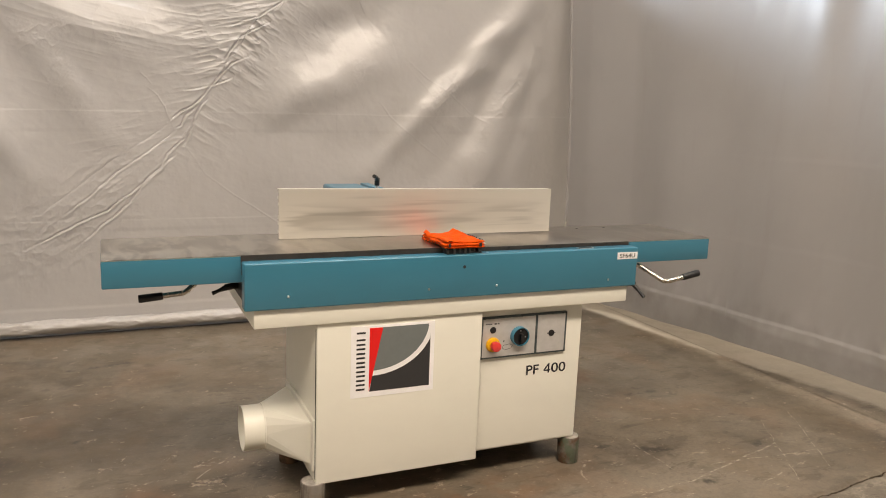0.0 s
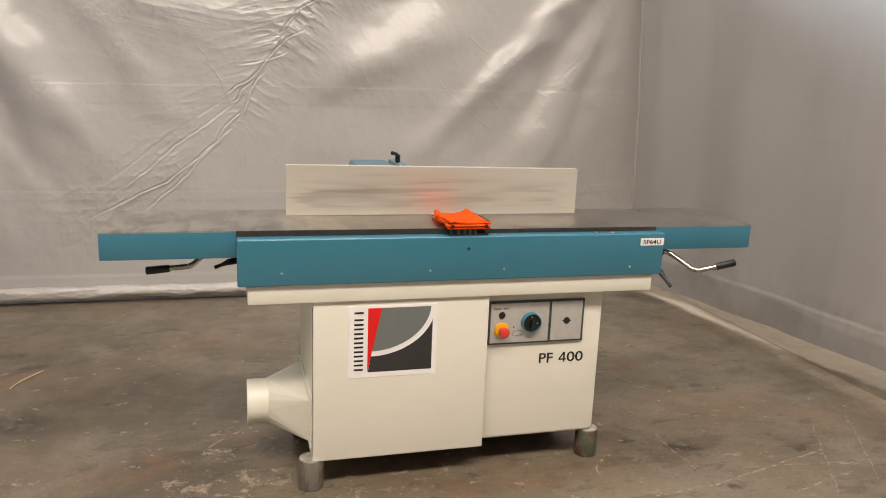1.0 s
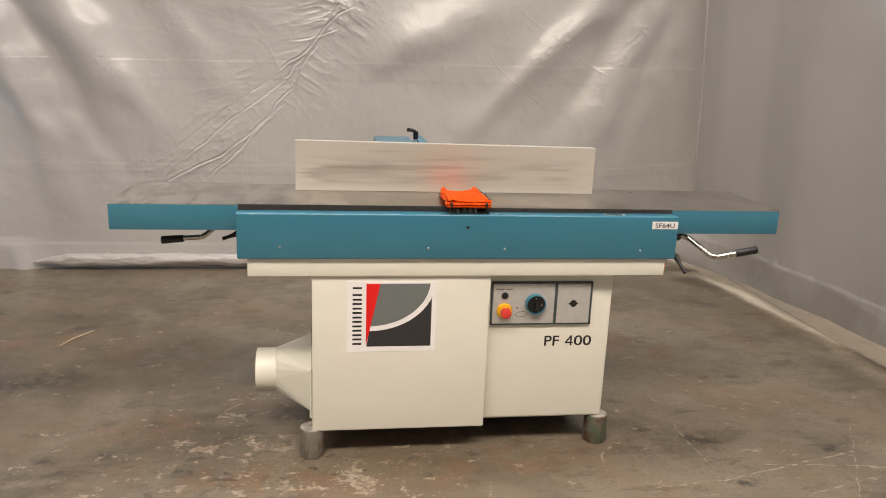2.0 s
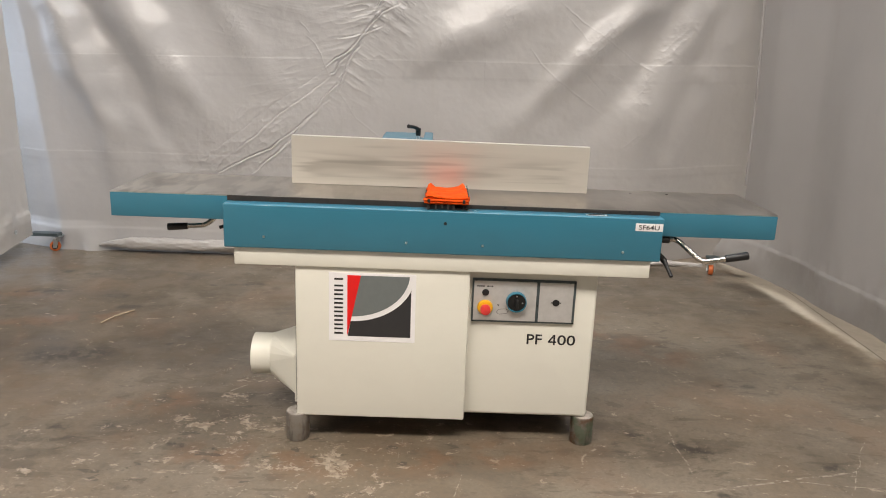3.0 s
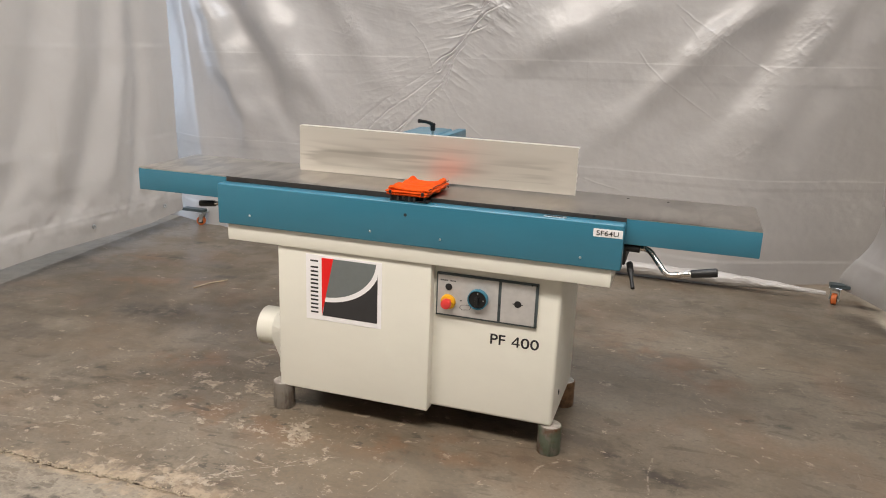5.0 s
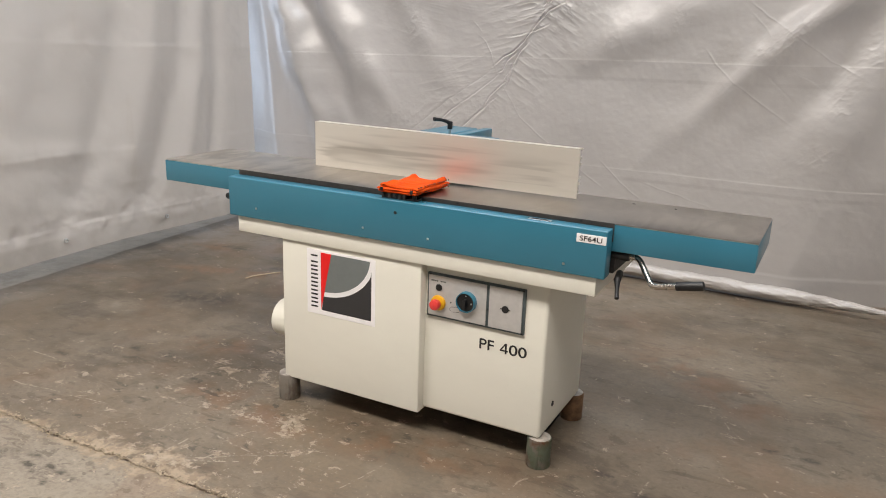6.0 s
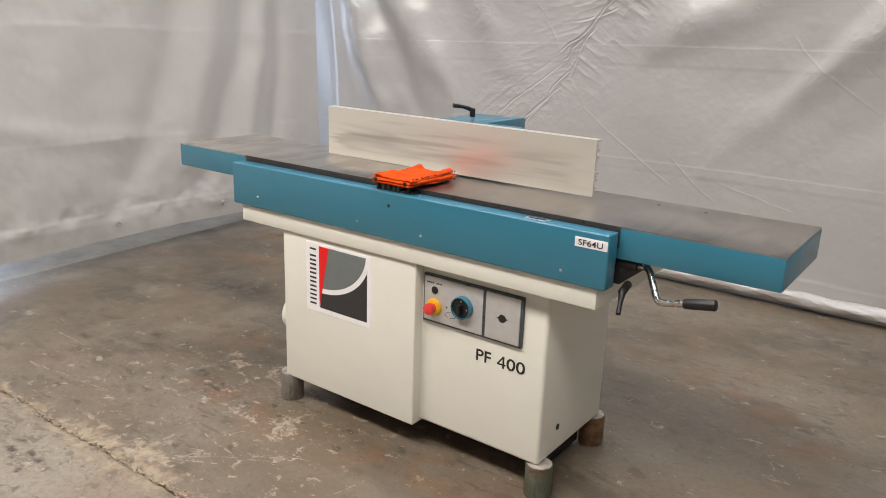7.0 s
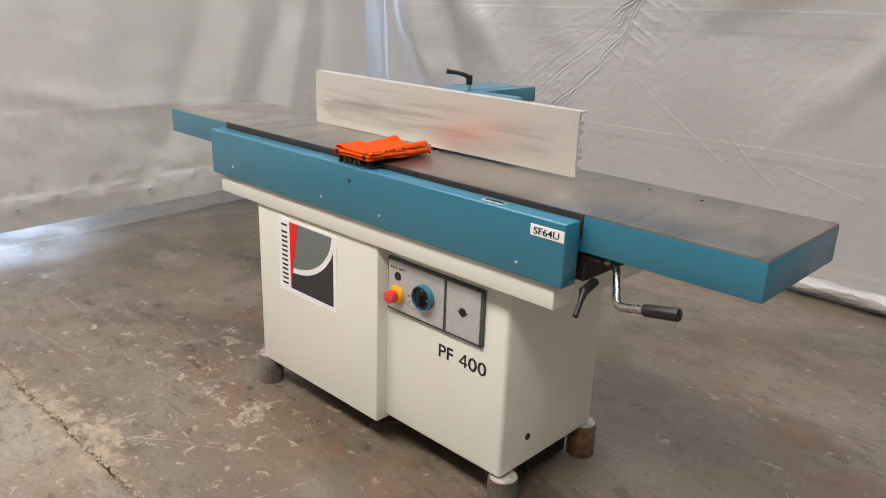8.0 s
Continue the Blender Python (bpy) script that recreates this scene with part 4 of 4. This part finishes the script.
# the two tables with painted skirts
TOP, UNDER, FRONT, BACK = 0.9035, 0.815, 2.413, 2.80
DROP = 0.0045    # the infeed table stands lower by the depth of cut


def table(name, x0, x1, lip_x, top, label):
    body = part(name, box(x0, x1, FRONT, BACK, UNDER - TOP + top, top - 0.003, 0.004, 2), TEAL, planer, label)
    mesh_bm = box(x0 + 0.001, x1 - 0.001, FRONT + 0.001, BACK - 0.001, top - 0.006, top, 0.0012, 2)
    mesh = bpy.data.meshes.new("tabletop")
    mesh_bm.to_mesh(mesh)
    mesh_bm.free()
    mesh.attributes.new("scraped", "FLOAT", "POINT").data.foreach_set("value", [(1.0 if lip_x < 1.17 else 0.45) if abs(v.co.x - lip_x) > 0.5 else 0.04 for v in mesh.vertices])
    linked("tabletop", mesh, STEEL, body, "ground cast iron with scraping marks")
    return body


LOW_TOP = TOP - DROP
outfeed = table("outfeed_table", 0.013, 1.150, 1.150, TOP, "teal skirted table with a ground steel top")
infeed = table("infeed_table", 1.186, 2.316, 1.186, LOW_TOP, "teal skirted table with a ground steel top")
part("bare_edge", box(0.416, 1.148, FRONT - 0.003, FRONT + 0.02, 0.84, TOP - 0.0006, 0.0006, 1), EDGE, outfeed, "unpainted dark machined edge")
part("bare_edge", box(1.188, 1.905, FRONT - 0.003, FRONT + 0.02, 0.84, LOW_TOP - 0.0006, 0.0006, 1), EDGE, infeed, "unpainted dark machined edge")
part("cutter_block", drum((1.168, FRONT + 0.01, TOP - 0.030), (0, 1, 0), 0.026, BACK - FRONT - 0.02, 0.002, 28), CHROME, planer, "round steel cutter block")
for x in (1.371, 1.531, 1.80):
    part("dowel_hole", drum((x, 2.4105, 0.8935), (0, -1, 0), 0.0045, 0.0008, 0, 12), INK, infeed)
for x in (1.88, 2.02):
    part("dowel_hole", drum((x, 2.74, LOW_TOP + 0.0002), (0, 0, 1), 0.005, 0.0006, 0, 12), INK, infeed)

# slides that carry the tables on the cabinet
for x0, x1 in ((0.43, 0.60), (1.72, 1.912)):
    part("table_slide", box(x0, x1, 2.425, 2.79, 0.737, UNDER + 0.002, 0.003, 1), IRON, planer, "black iron table slide")
part("bed_casting", box(0.55, 1.80, 2.412, 2.79, 0.736, UNDER + 0.004), IRON, planer, "dark casting under the tables")

# fence: drawn section with a turned back top lip and slots along its back
fence = bmesh.new()
FX0, FX1, FY = 0.589, 1.697, 2.670
section = [(0, 0.905), (0, 1.083), (0.036, 1.083), (0.036, 1.078), (0.008, 1.078), (0.008, 1.056), (0.024, 1.056), (0.024, 1.046), (0.008, 1.046), (0.008, 1.034),
           (0.024, 1.034), (0.024, 1.024), (0.008, 1.024), (0.008, 0.986), (0.026, 0.986), (0.026, 0.975), (0.008, 0.975), (0.008, 0.966), (0.024, 0.966), (0.024, 0.956),
           (0.008, 0.956), (0.008, 0.934), (0.022, 0.934), (0.022, 0.926), (0.008, 0.926), (0.008, 0.905)]
ends = [[fence.verts.new((x, FY + d, z + (0.0 if x < 1 else -0.006) * (z > 0.95))) for d, z in section] for x in (FX0, FX1)]
for i in range(len(section)):
    j = (i + 1) % len(section)
    fence.faces.new((ends[0][i], ends[0][j], ends[1][j], ends[1][i]))
fence.faces.new(ends[0][::-1]), fence.faces.new(ends[1])
bmesh.ops.recalc_face_normals(fence, faces=fence.faces)
fence_part = part("fence", fence, FENCE, planer, "scuffed pale aluminium fence")

# fence carriage behind: slotted cover, side wing and clamp lever
carriage = bmesh.new()
box(0.895, 1.052, 2.72, 3.235, 0.995, 1.046, 0.010, 3, carriage)
box(1.070, 1.108, 2.93, 3.255, 0.995, 1.047, 0.004, 2, carriage)
box(1.045, 1.080, 2.72, 3.23, 0.995, 1.026, 0.002, 1, carriage)
hood = part("fence_carriage", carriage, TEAL, planer, "teal slotted fence carriage")
part("wing", box(1.075, 1.270, 2.72, 2.99, 0.992, 1.046, 0.014, 3), TEAL, hood)
part("carriage_arm", box(0.93, 1.06, 2.80, 3.20, 0.88, 0.996, 0.01, 2), TEAL, planer)
part("fence_bracket", box(0.98, 1.16, 2.694, 2.73, 0.93, 1.02, 0.004, 1), IRON, planer)
lever = part("clamp_lever", tube([(1.049, 2.962, 1.088), (1.041, 2.944, 1.097), (1.031, 2.924, 1.103), (1.012, 2.890, 1.108)], 0.0070, 12, smooth_steps=0, radii=[0.0088, 0.0075, 0.0064, 0.0080]), BLACK, planer, "black ratchet clamp lever")
part("lever_boss", drum((1.049, 2.962, 1.064), (0, 0, 1), 0.0105, 0.032, 0.003, 18), BLACK, lever)
part("lever_stud", drum((1.049, 2.962, 1.020), (0, 0, 1), 0.006, 0.050, 0.0, 12), ZINC, lever)

# cutter guard bracket at the front: a black shoe with pale worn ribs
bridge = part("guard_bracket", box(1.104, 1.196, 2.366, 2.412, 0.8865, 0.9070, 0.002, 2), BLACK, planer, "black guard bracket with worn ribs")
for x, low in ((1.103, 0.8868), (1.128, 0.8868), (1.149, 0.893), (1.170, 0.8868), (1.188, 0.8868)):
    part("rib", box(x, x + 0.0075, 2.360, 2.368, low, 0.9065, 0.0015, 1), RIB, bridge, "worn rib")
part("foot_plate", box(1.194, 1.240, 2.366, 2.411, 0.8866, 0.8935, 0.0015, 1), BLACK, bridge)
part("foot_lug", box(1.222, 1.230, 2.364, 2.385, 0.8930, 0.9060, 0.0015, 1), BLACK, bridge)
part("tongue", box(1.136, 1.212, 2.411, 2.50, 0.9040, 0.9065, 0.0008, 1), BLACK, bridge)
for x in (1.157, 1.183):
    part("bolt", drum((x, 2.3655, 0.9015), (0, -1, 0), 0.004, 0.004, 0.001, 12), IRON, bridge)

# cranks and locking levers under the tables


def crank(points, grip, collar, label):
    rod = part("crank", tube(points, 0.0092, 14, ease=0.2), CHROME, planer, label)
    a, b = Vector(grip[0]), Vector(grip[1])
    part("grip", drum(a, b - a, 0.0128, (b - a).length, 0.004, 20, top=0.0140), BLACK, rod, "black ribbed rubber grip")
    part("collar", drum(collar[0], Vector(collar[1]) - Vector(collar[0]), 0.014, (Vector(collar[1]) - Vector(collar[0])).length, 0.002, 18), IRON, rod)


crank([(1.90, 2.436, 0.797), (1.983, 2.440, 0.796), (2.048, 2.347, 0.741), (2.125, 2.330, 0.761)], [(2.118, 2.331, 0.760), (2.196, 2.329, 0.775)],
      [(1.90, 2.436, 0.797), (1.955, 2.434, 0.796)], "bent chromed crank handle")
crank([(0.40, 2.665, 0.80), (0.335, 2.663, 0.797), (0.268, 2.640, 0.738), (0.190, 2.651, 0.729)], [(0.198, 2.651, 0.729), (0.120, 2.653, 0.722)],
      [(0.40, 2.665, 0.80), (0.345, 2.664, 0.799)], "bent crank handle with a dark grip")


def lock(pivot, tip, back):
    p, t = Vector(pivot), Vector(tip)
    arm = part("locking_lever", tube([p, p.lerp(t, 0.5), t], 0.007, 12, smooth_steps=0, radii=[0.0105, 0.0062, 0.0066]), BLACK, planer, "black clamp lever")
    part("lever_boss", drum(Vector(back), p - Vector(back), 0.011, (p - Vector(back)).length + 0.006, 0.002, 16), IRON, arm)


lock((1.933, 2.398, 0.729), (1.949, 2.346, 0.686), (1.926, 2.45, 0.736))
lock((0.392, 2.56, 0.768), (0.345, 2.55, 0.752), (0.43, 2.57, 0.772))

# dust outlet: round spigot and a folded transition to the cabinet wall
outlet = bmesh.new()
SIDES = 32
rings = []
cy, cz = 2.62, 0.236
for x, r in ((0.445, 0.0800), (0.520, 0.0800)):
    rings.append([outlet.verts.new((x, cy + r * math.cos(a), cz + r * math.sin(a))) for a in (2 * math.pi * k / SIDES for k in range(SIDES))])
rings.insert(0, [outlet.verts.new((0.445, cy + 0.0770 * math.cos(a), cz + 0.0770 * math.sin(a))) for a in (2 * math.pi * k / SIDES for k in range(SIDES))])
rings.insert(0, [outlet.verts.new((0.56, cy + 0.0770 * math.cos(a), cz + 0.0770 * math.sin(a))) for a in (2 * math.pi * k / SIDES for k in range(SIDES))])
for a, b in zip(rings, rings[1:]):
    for k in range(SIDES):
        outlet.faces.new((a[k], a[(k + 1) % SIDES], b[(k + 1) % SIDES], b[k]))
outlet.faces.new(rings[0])
bmesh.ops.recalc_face_normals(outlet, faces=outlet.faces)
spigot = part("dust_spigot", outlet, CREAM, planer, "cream round dust spigot")
hopper = bmesh.new()
FOLDED = 16
round_ring = [hopper.verts.new((0.517, cy + 0.0815 * math.cos(a), cz + 0.0815 * math.sin(a))) for a in (2 * math.pi * k / FOLDED for k in range(FOLDED))]
corners = [hopper.verts.new((0.648, y, z)) for y, z in ((2.79, 0.315), (2.405, 0.315), (2.405, 0.165), (2.79, 0.165))]
for q in range(4):
    for k in range(q * FOLDED // 4, (q + 1) * FOLDED // 4):
        hopper.faces.new((round_ring[k], round_ring[(k + 1) % FOLDED], corners[q]))
    hopper.faces.new((round_ring[((q + 1) * FOLDED // 4) % FOLDED], corners[(q + 1) % 4], corners[q]))
bmesh.ops.recalc_face_normals(hopper, faces=hopper.faces)
part("dust_hopper", hopper, CREAM, planer, "folded sheet transition", smooth=False)
part("hopper_flange", box(0.643, 0.653, 2.385, 2.81, 0.148, 0.332, 0.002, 1), CREAM, planer)
part("spigot_bead", drum((0.515, cy, cz), (1, 0, 0), 0.0830, 0.006, 0.002, 32), CREAM, spigot)

# badge on the proud panel
BY = LEFT_Y - 0.0012
badge = part("badge", box(0.769, 1.073, BY, LEFT_Y + 0.002, 0.399, 0.652, 0.0004, 1), WHITE, planer, "white badge with a grey, charcoal and red device")
X0, X1, Z0, Z1 = 0.834, 1.057, 0.418, 0.643
arc = lambda cx, cz_, rx, rz, n=26: [(cx + rx * math.cos(a), cz_ + rz * math.sin(a)) for a in (radians(-90 + 90 * k / n) for k in range(n + 1))]
inner = [(x, z) for x, z in arc(0.846, 0.652, 0.205, 0.160)]
outer = [(x, z) for x, z in arc(0.846, 0.652, 0.2235, 0.178)]
wedge = lambda z: X0 + 0.047 * (z - Z0) / (Z1 - Z0)
part("badge_field", prism([(wedge(Z1), Z1)] + [(wedge(p[1]) if i == 0 else p[0], min(p[1], Z1)) for i, p in enumerate(inner)][:-1] + [(1.0505, Z1)], BY - 0.0006, BY + 0.0004), LOGO_GREY, badge, smooth=False)
part("badge_field", prism([(X0 + 0.002, Z0), (X1, Z0), (X1, 0.607)] + [(min(x, X1), z) for x, z in reversed(outer) if z < 0.604] + [(wedge(0.474), 0.474)], BY - 0.0006, BY + 0.0004), LOGO_DARK, badge, smooth=False)
part("badge_wedge", prism([(X0, Z0), (wedge(Z1) , Z1), (X0, Z1)], BY - 0.0012, BY + 0.0004), LOGO_RED, badge, smooth=False)
# the upright maker's name, shown as plain bars
for k in range(7):
    z = 0.425 + k * 0.0318
    for u in ((0.0, 0.0165) if k < 6 else (0.009,)):
        part("name_bar", box(0.788, 0.819, BY - 0.0006, BY + 0.0002, z + u, z + u + 0.0065), INK, badge, smooth=False)

lettering("model_letters", "PF", 1.476, RIGHT_Y, 0.394, 0.0385, 0.054, INK, planer, 0.010, "bold black model letters")
number = lettering("model_number", "00", 1.5865, RIGHT_Y, 0.394, 0.0385, 0.0645, INK, planer, 0.010, "bold black model number")
four = bmesh.new()
four.from_mesh(number.data)
strokes = [[(0.0185, 0.0), (0.0245, 0.0), (0.0245, 0.0385), (0.0185, 0.0385)], [(0.0, 0.0085), (0.0295, 0.0085), (0.0295, 0.0135), (0.0, 0.0135)],
           [(0.0, 0.0135), (0.0062, 0.0135), (0.0215, 0.0335), (0.0215, 0.0385), (0.0185, 0.0385)]]
for lift, stroke in enumerate(strokes):
    face = four.faces.new([four.verts.new((1.5535 + u, RIGHT_Y, 0.394 + w)) for u, w in stroke])
    raised = bmesh.ops.extrude_face_region(four, geom=[face])["geom"]
    for v in raised:
        if isinstance(v, bmesh.types.BMVert):
            v.co.y -= 0.0009 + 0.0001 * lift
bmesh.ops.recalc_face_normals(four, faces=four.faces)
four.to_mesh(number.data)
four.free()

# control panel
PY = RIGHT_Y
panel = part("control_panel", box(1.271, 1.638, PY - 0.010, PY + 0.004, 0.478, 0.638, 0.002, 2), SLATE, planer, "slate grey control panel with two pale plates")
part("face_plate", box(1.277, 1.4985, PY - 0.0125, PY - 0.009, 0.485, 0.631, 0.001, 1), PLATE, panel)
part("face_plate", box(1.509, 1.629, PY - 0.0125, PY - 0.009, 0.485, 0.631, 0.001, 1), PLATE, panel)
FY0 = PY - 0.0125
for x, z in ((1.283, 0.633), (1.44, 0.6335), (1.276, 0.4815), (1.44, 0.4825), (1.5035, 0.545), (1.616, 0.633), (1.632, 0.633), (1.633, 0.483)):
    part("rivet", drum((x, FY0 + 0.003, z), (0, -1, 0), 0.0032, 0.003, 0.0008, 10), INK, panel)
part("pilot_lamp", drum((1.318, FY0, 0.589), (0, -1, 0), 0.0125, 0.003, 0.001, 24), INK, panel)
lock_hole = drum((1.569, FY0, 0.558), (0, -1, 0), 0.0125, 0.0015, 0, 24)
box(1.551, 1.587, FY0 - 0.0012, FY0, 0.5565, 0.5595, bm=lock_hole)
part("key_hole", lock_hole, INK, panel)
estop = part("emergency_collar", drum((1.3185, FY0, 0.534), (0, -1, 0), 0.029, 0.012, 0.004, 32, top=0.026), YELLOW, panel, "yellow collar of the stop button")
part("emergency_stem", drum((1.3185, FY0 - 0.01, 0.534), (0, -1, 0), 0.0145, 0.014, 0, 24), RED, estop)
part("emergency_button", drum((1.3185, FY0 - 0.018, 0.534), (0, -1, 0), 0.0185, 0.022, 0.005, 32), RED, estop, "red stop button")
rim = bmesh.new()
SX, SZ = 1.428, 0.559
loops = [[rim.verts.new((SX + rad * math.cos(a), y, SZ + rad * math.sin(a))) for a in (2 * math.pi * k / 40 for k in range(40))]
         for rad, y in ((0.0365, FY0), (0.0355, FY0 - 0.018), (0.0347, FY0 - 0.0195), (0.0328, FY0 - 0.0195), (0.0322, FY0 - 0.018), (0.0318, FY0 - 0.004))]
for a, b in zip(loops, loops[1:]):
    for k in range(40):
        rim.faces.new((a[k], a[(k + 1) % 40], b[(k + 1) % 40], b[k]))
bmesh.ops.recalc_face_normals(rim, faces=rim.faces)
switch = part("rotary_switch", rim, TEAL, panel, "round teal switch rim")
part("switch_dial", drum((SX, FY0, SZ), (0, -1, 0), 0.0320, 0.013, 0, 36), BLACK, switch)
part("switch_knob", box(SX - 0.0055, SX + 0.0055, FY0 - 0.030, FY0 - 0.008, 0.537, 0.571, 0.002, 2), BLACK, switch, "black pointer knob")
for x, z in ((1.428, 0.581), (1.449, 0.557)):
    part("switch_mark", drum((x, FY0 - 0.013, z), (0, -1, 0), 0.0025, 0.0008, 0, 10), ZINC, switch)
for k, w in enumerate((0.006, 0.006, 0.006, 0.006, 0.0, 0.007, 0.005, 0.007)):
    if w:
        part("caption_bar", box(1.287 + k * 0.0072, 1.287 + k * 0.0072 + w * 0.8, FY0 - 0.0005, FY0, 0.6095, 0.6142), INK, panel, smooth=False)
part("arrow_mark", prism([(1.361, 0.545), (1.369, 0.545), (1.365, 0.5385)], FY0 - 0.0005, FY0), INK, panel, smooth=False)
hexagon = [(1.360, 0.516), (1.366, 0.527), (1.392, 0.530), (1.402, 0.524), (1.397, 0.513), (1.370, 0.509)]
outline = bmesh.new()
for (ax, az), (bx, bz) in zip(hexagon, hexagon[1:] + hexagon[:1]):
    tube([(ax, FY0, az), (bx, FY0, bz)], 0.0007, 6, outline, 0)
part("pictogram", outline, INK, panel)

# ---- steel offcuts under the cabinet corners ----


def stilt(x, y, material, label):
    root = thing("bar_offcut", (x, y, 0), label, "steel block", "offcuts under the planer")
    body = part("body", drum((x, y, 0.0), (0, 0, 1), 0.0425, 0.1085, 0.004, 40), material, root)
    part("sawn_face", drum((x, y, 0.1078), (0, 0, 1), 0.0385, 0.0012, 0.0005, 40), SAWN, body, "bright chipped sawn face")


stilt(0.650, 2.402, BAR_GREY, "sawn grey steel bar offcut under the cabinet corner")
stilt(1.708, 2.440, BAR_GREEN, "rusty green-painted steel offcut under the cabinet corner")
stilt(1.695, 2.838, BAR_RUST, "rust-brown steel offcut under the cabinet corner")
stilt(0.660, 2.805, BAR_RUST, "rust-brown steel offcut under the cabinet corner")

# ---- folded cloth on the table ----
cloth = thing("folded_cloth", (1.17, 2.47, 0.9095), "bright orange folded cloth with a dark printed edge", "cloth")


def layer(z0, thick, x0, x1, y0, y1, seed, lift):
    """One fold of the cloth: a soft pad with a rolled rim, its edges and rear corners curling up by lift."""
    us, vs = np.linspace(-1, 1, 64), np.linspace(0, 2 * math.pi, 57)

    def place(U, V):
        y = y0 + (y1 - y0) * (U + 1) / 2
        close = np.clip((1 - np.abs(U)) / 0.045, 0, 1) ** 0.5
        cx, hx = (x0 + x1) / 2, (x1 - x0) / 2
        c, si = np.cos(V), np.sin(V)
        px = np.sign(c) * np.abs(c) ** 0.22
        pz = np.sign(si) * np.abs(si) ** 0.6
        roll = np.exp(-((np.abs(px) - 0.86) / 0.16) ** 2)
        curl = roll * (0.35 + 0.65 * np.clip(U + 0.6, 0, 1.4)) + 0.35 * np.clip(U - 0.35, 0, 1) * np.abs(px) + 0.45 * np.clip(U - 0.5, 0, 1) + 0.22 * np.exp(-((U + 0.93) / 0.12) ** 2)
        sag = 0.0045 * np.sin(U * 3.4 + 0.6) * (1 - px * px)
        ruff = 0.0035 * value_noise(px * 2.2 + 5, U * 2.5 + 5, seed) + 0.0020 * value_noise(px * 6 + 9, U * 8 + 5, seed + 1) + 0.0009 * value_noise(px * 17 + 9, U * 24 + 30, seed + 3)
        x = cx + hx * px * (1 + 0.035 * value_noise(U * 4 + 3, U * 0, seed + 2) - 0.05 * U) + 0.004 * value_noise(U * 2 + 1, U * 0 + seed, 7)
        z = z0 - 0.0060 * np.clip((U + 0.35) / 0.9, 0, 1) + thick / 2 + pz * thick / 2 * close + lift * curl + (sag + ruff) * (0.3 + 0.7 * (pz > 0)) * min(1.0, lift / 0.008)
        return x, y + 0.006 * px * np.clip(U, 0, 1) + 0.004 * value_noise(px * 3 + 4, U * 0 + 2, seed + 5) * np.abs(U), z
    return sheet_mesh("fold", place, us, vs)


for k, (z0, th, grow, lift) in enumerate(((0.9070, 0.0105, 0.000, 0.0008), (0.9150, 0.0105, 0.004, 0.0035), (0.9227, 0.0100, 0.001, 0.0080))):
    linked("fold", layer(z0, th, 1.099 - grow, 1.239 + grow, 2.352 - grow + 0.003 * k, 2.600 - 0.007 * k, 130 + 9 * k, lift), ORANGE, cloth)
# dark printed marks along the folded rim
rng = random.Random(4)


def printed(x, y, z, sx, sy, sz, turn):
    bm = box(-sx / 2, sx / 2, -sy / 2, sy / 2, -sz / 2, sz / 2, 0.0004, 1)
    bmesh.ops.transform(bm, matrix=Matrix.Translation((x, y, z)) @ Matrix.Rotation(turn, 4, "X"), verts=bm.verts)
    part("printed_mark", bm, INK, cloth, smooth=False)


for row, z in enumerate((0.9130, 0.9210, 0.9300)):
    for k in range(15):
        y = 2.368 + 0.0155 * k + rng.uniform(-0.005, 0.005)
        rise = (0.001, 0.003, 0.007)[row] * (0.4 + 0.6 * k / 15) - 0.0060 * min(1.0, max(0.0, (k / 7.5 - 0.65) / 0.9))
        for x in (1.2415, 1.0965) if k % 2 and row < 2 else (1.2415,):
            printed(x, y, z + rise, 0.004, rng.uniform(0.002, 0.007), rng.uniform(0.0018, 0.0034), rng.uniform(-0.9, 0.9))
for x in (1.108, 1.226):
    printed(x, 2.3505, 0.9200, 0.009, 0.004, 0.012, 0.0)

# ---- a splinter of wood on the floor ----
splinter = part("wood_splinter", tube([(-0.543, 3.471, 0.003), (-0.515, 3.56, 0.006), (-0.448, 3.669, 0.005)], 0.0035, 6, radii=None, smooth_steps=4), SPLINTER, None)
tagged(splinter, "thin pale splinter of wood on the concrete floor", "splinter")
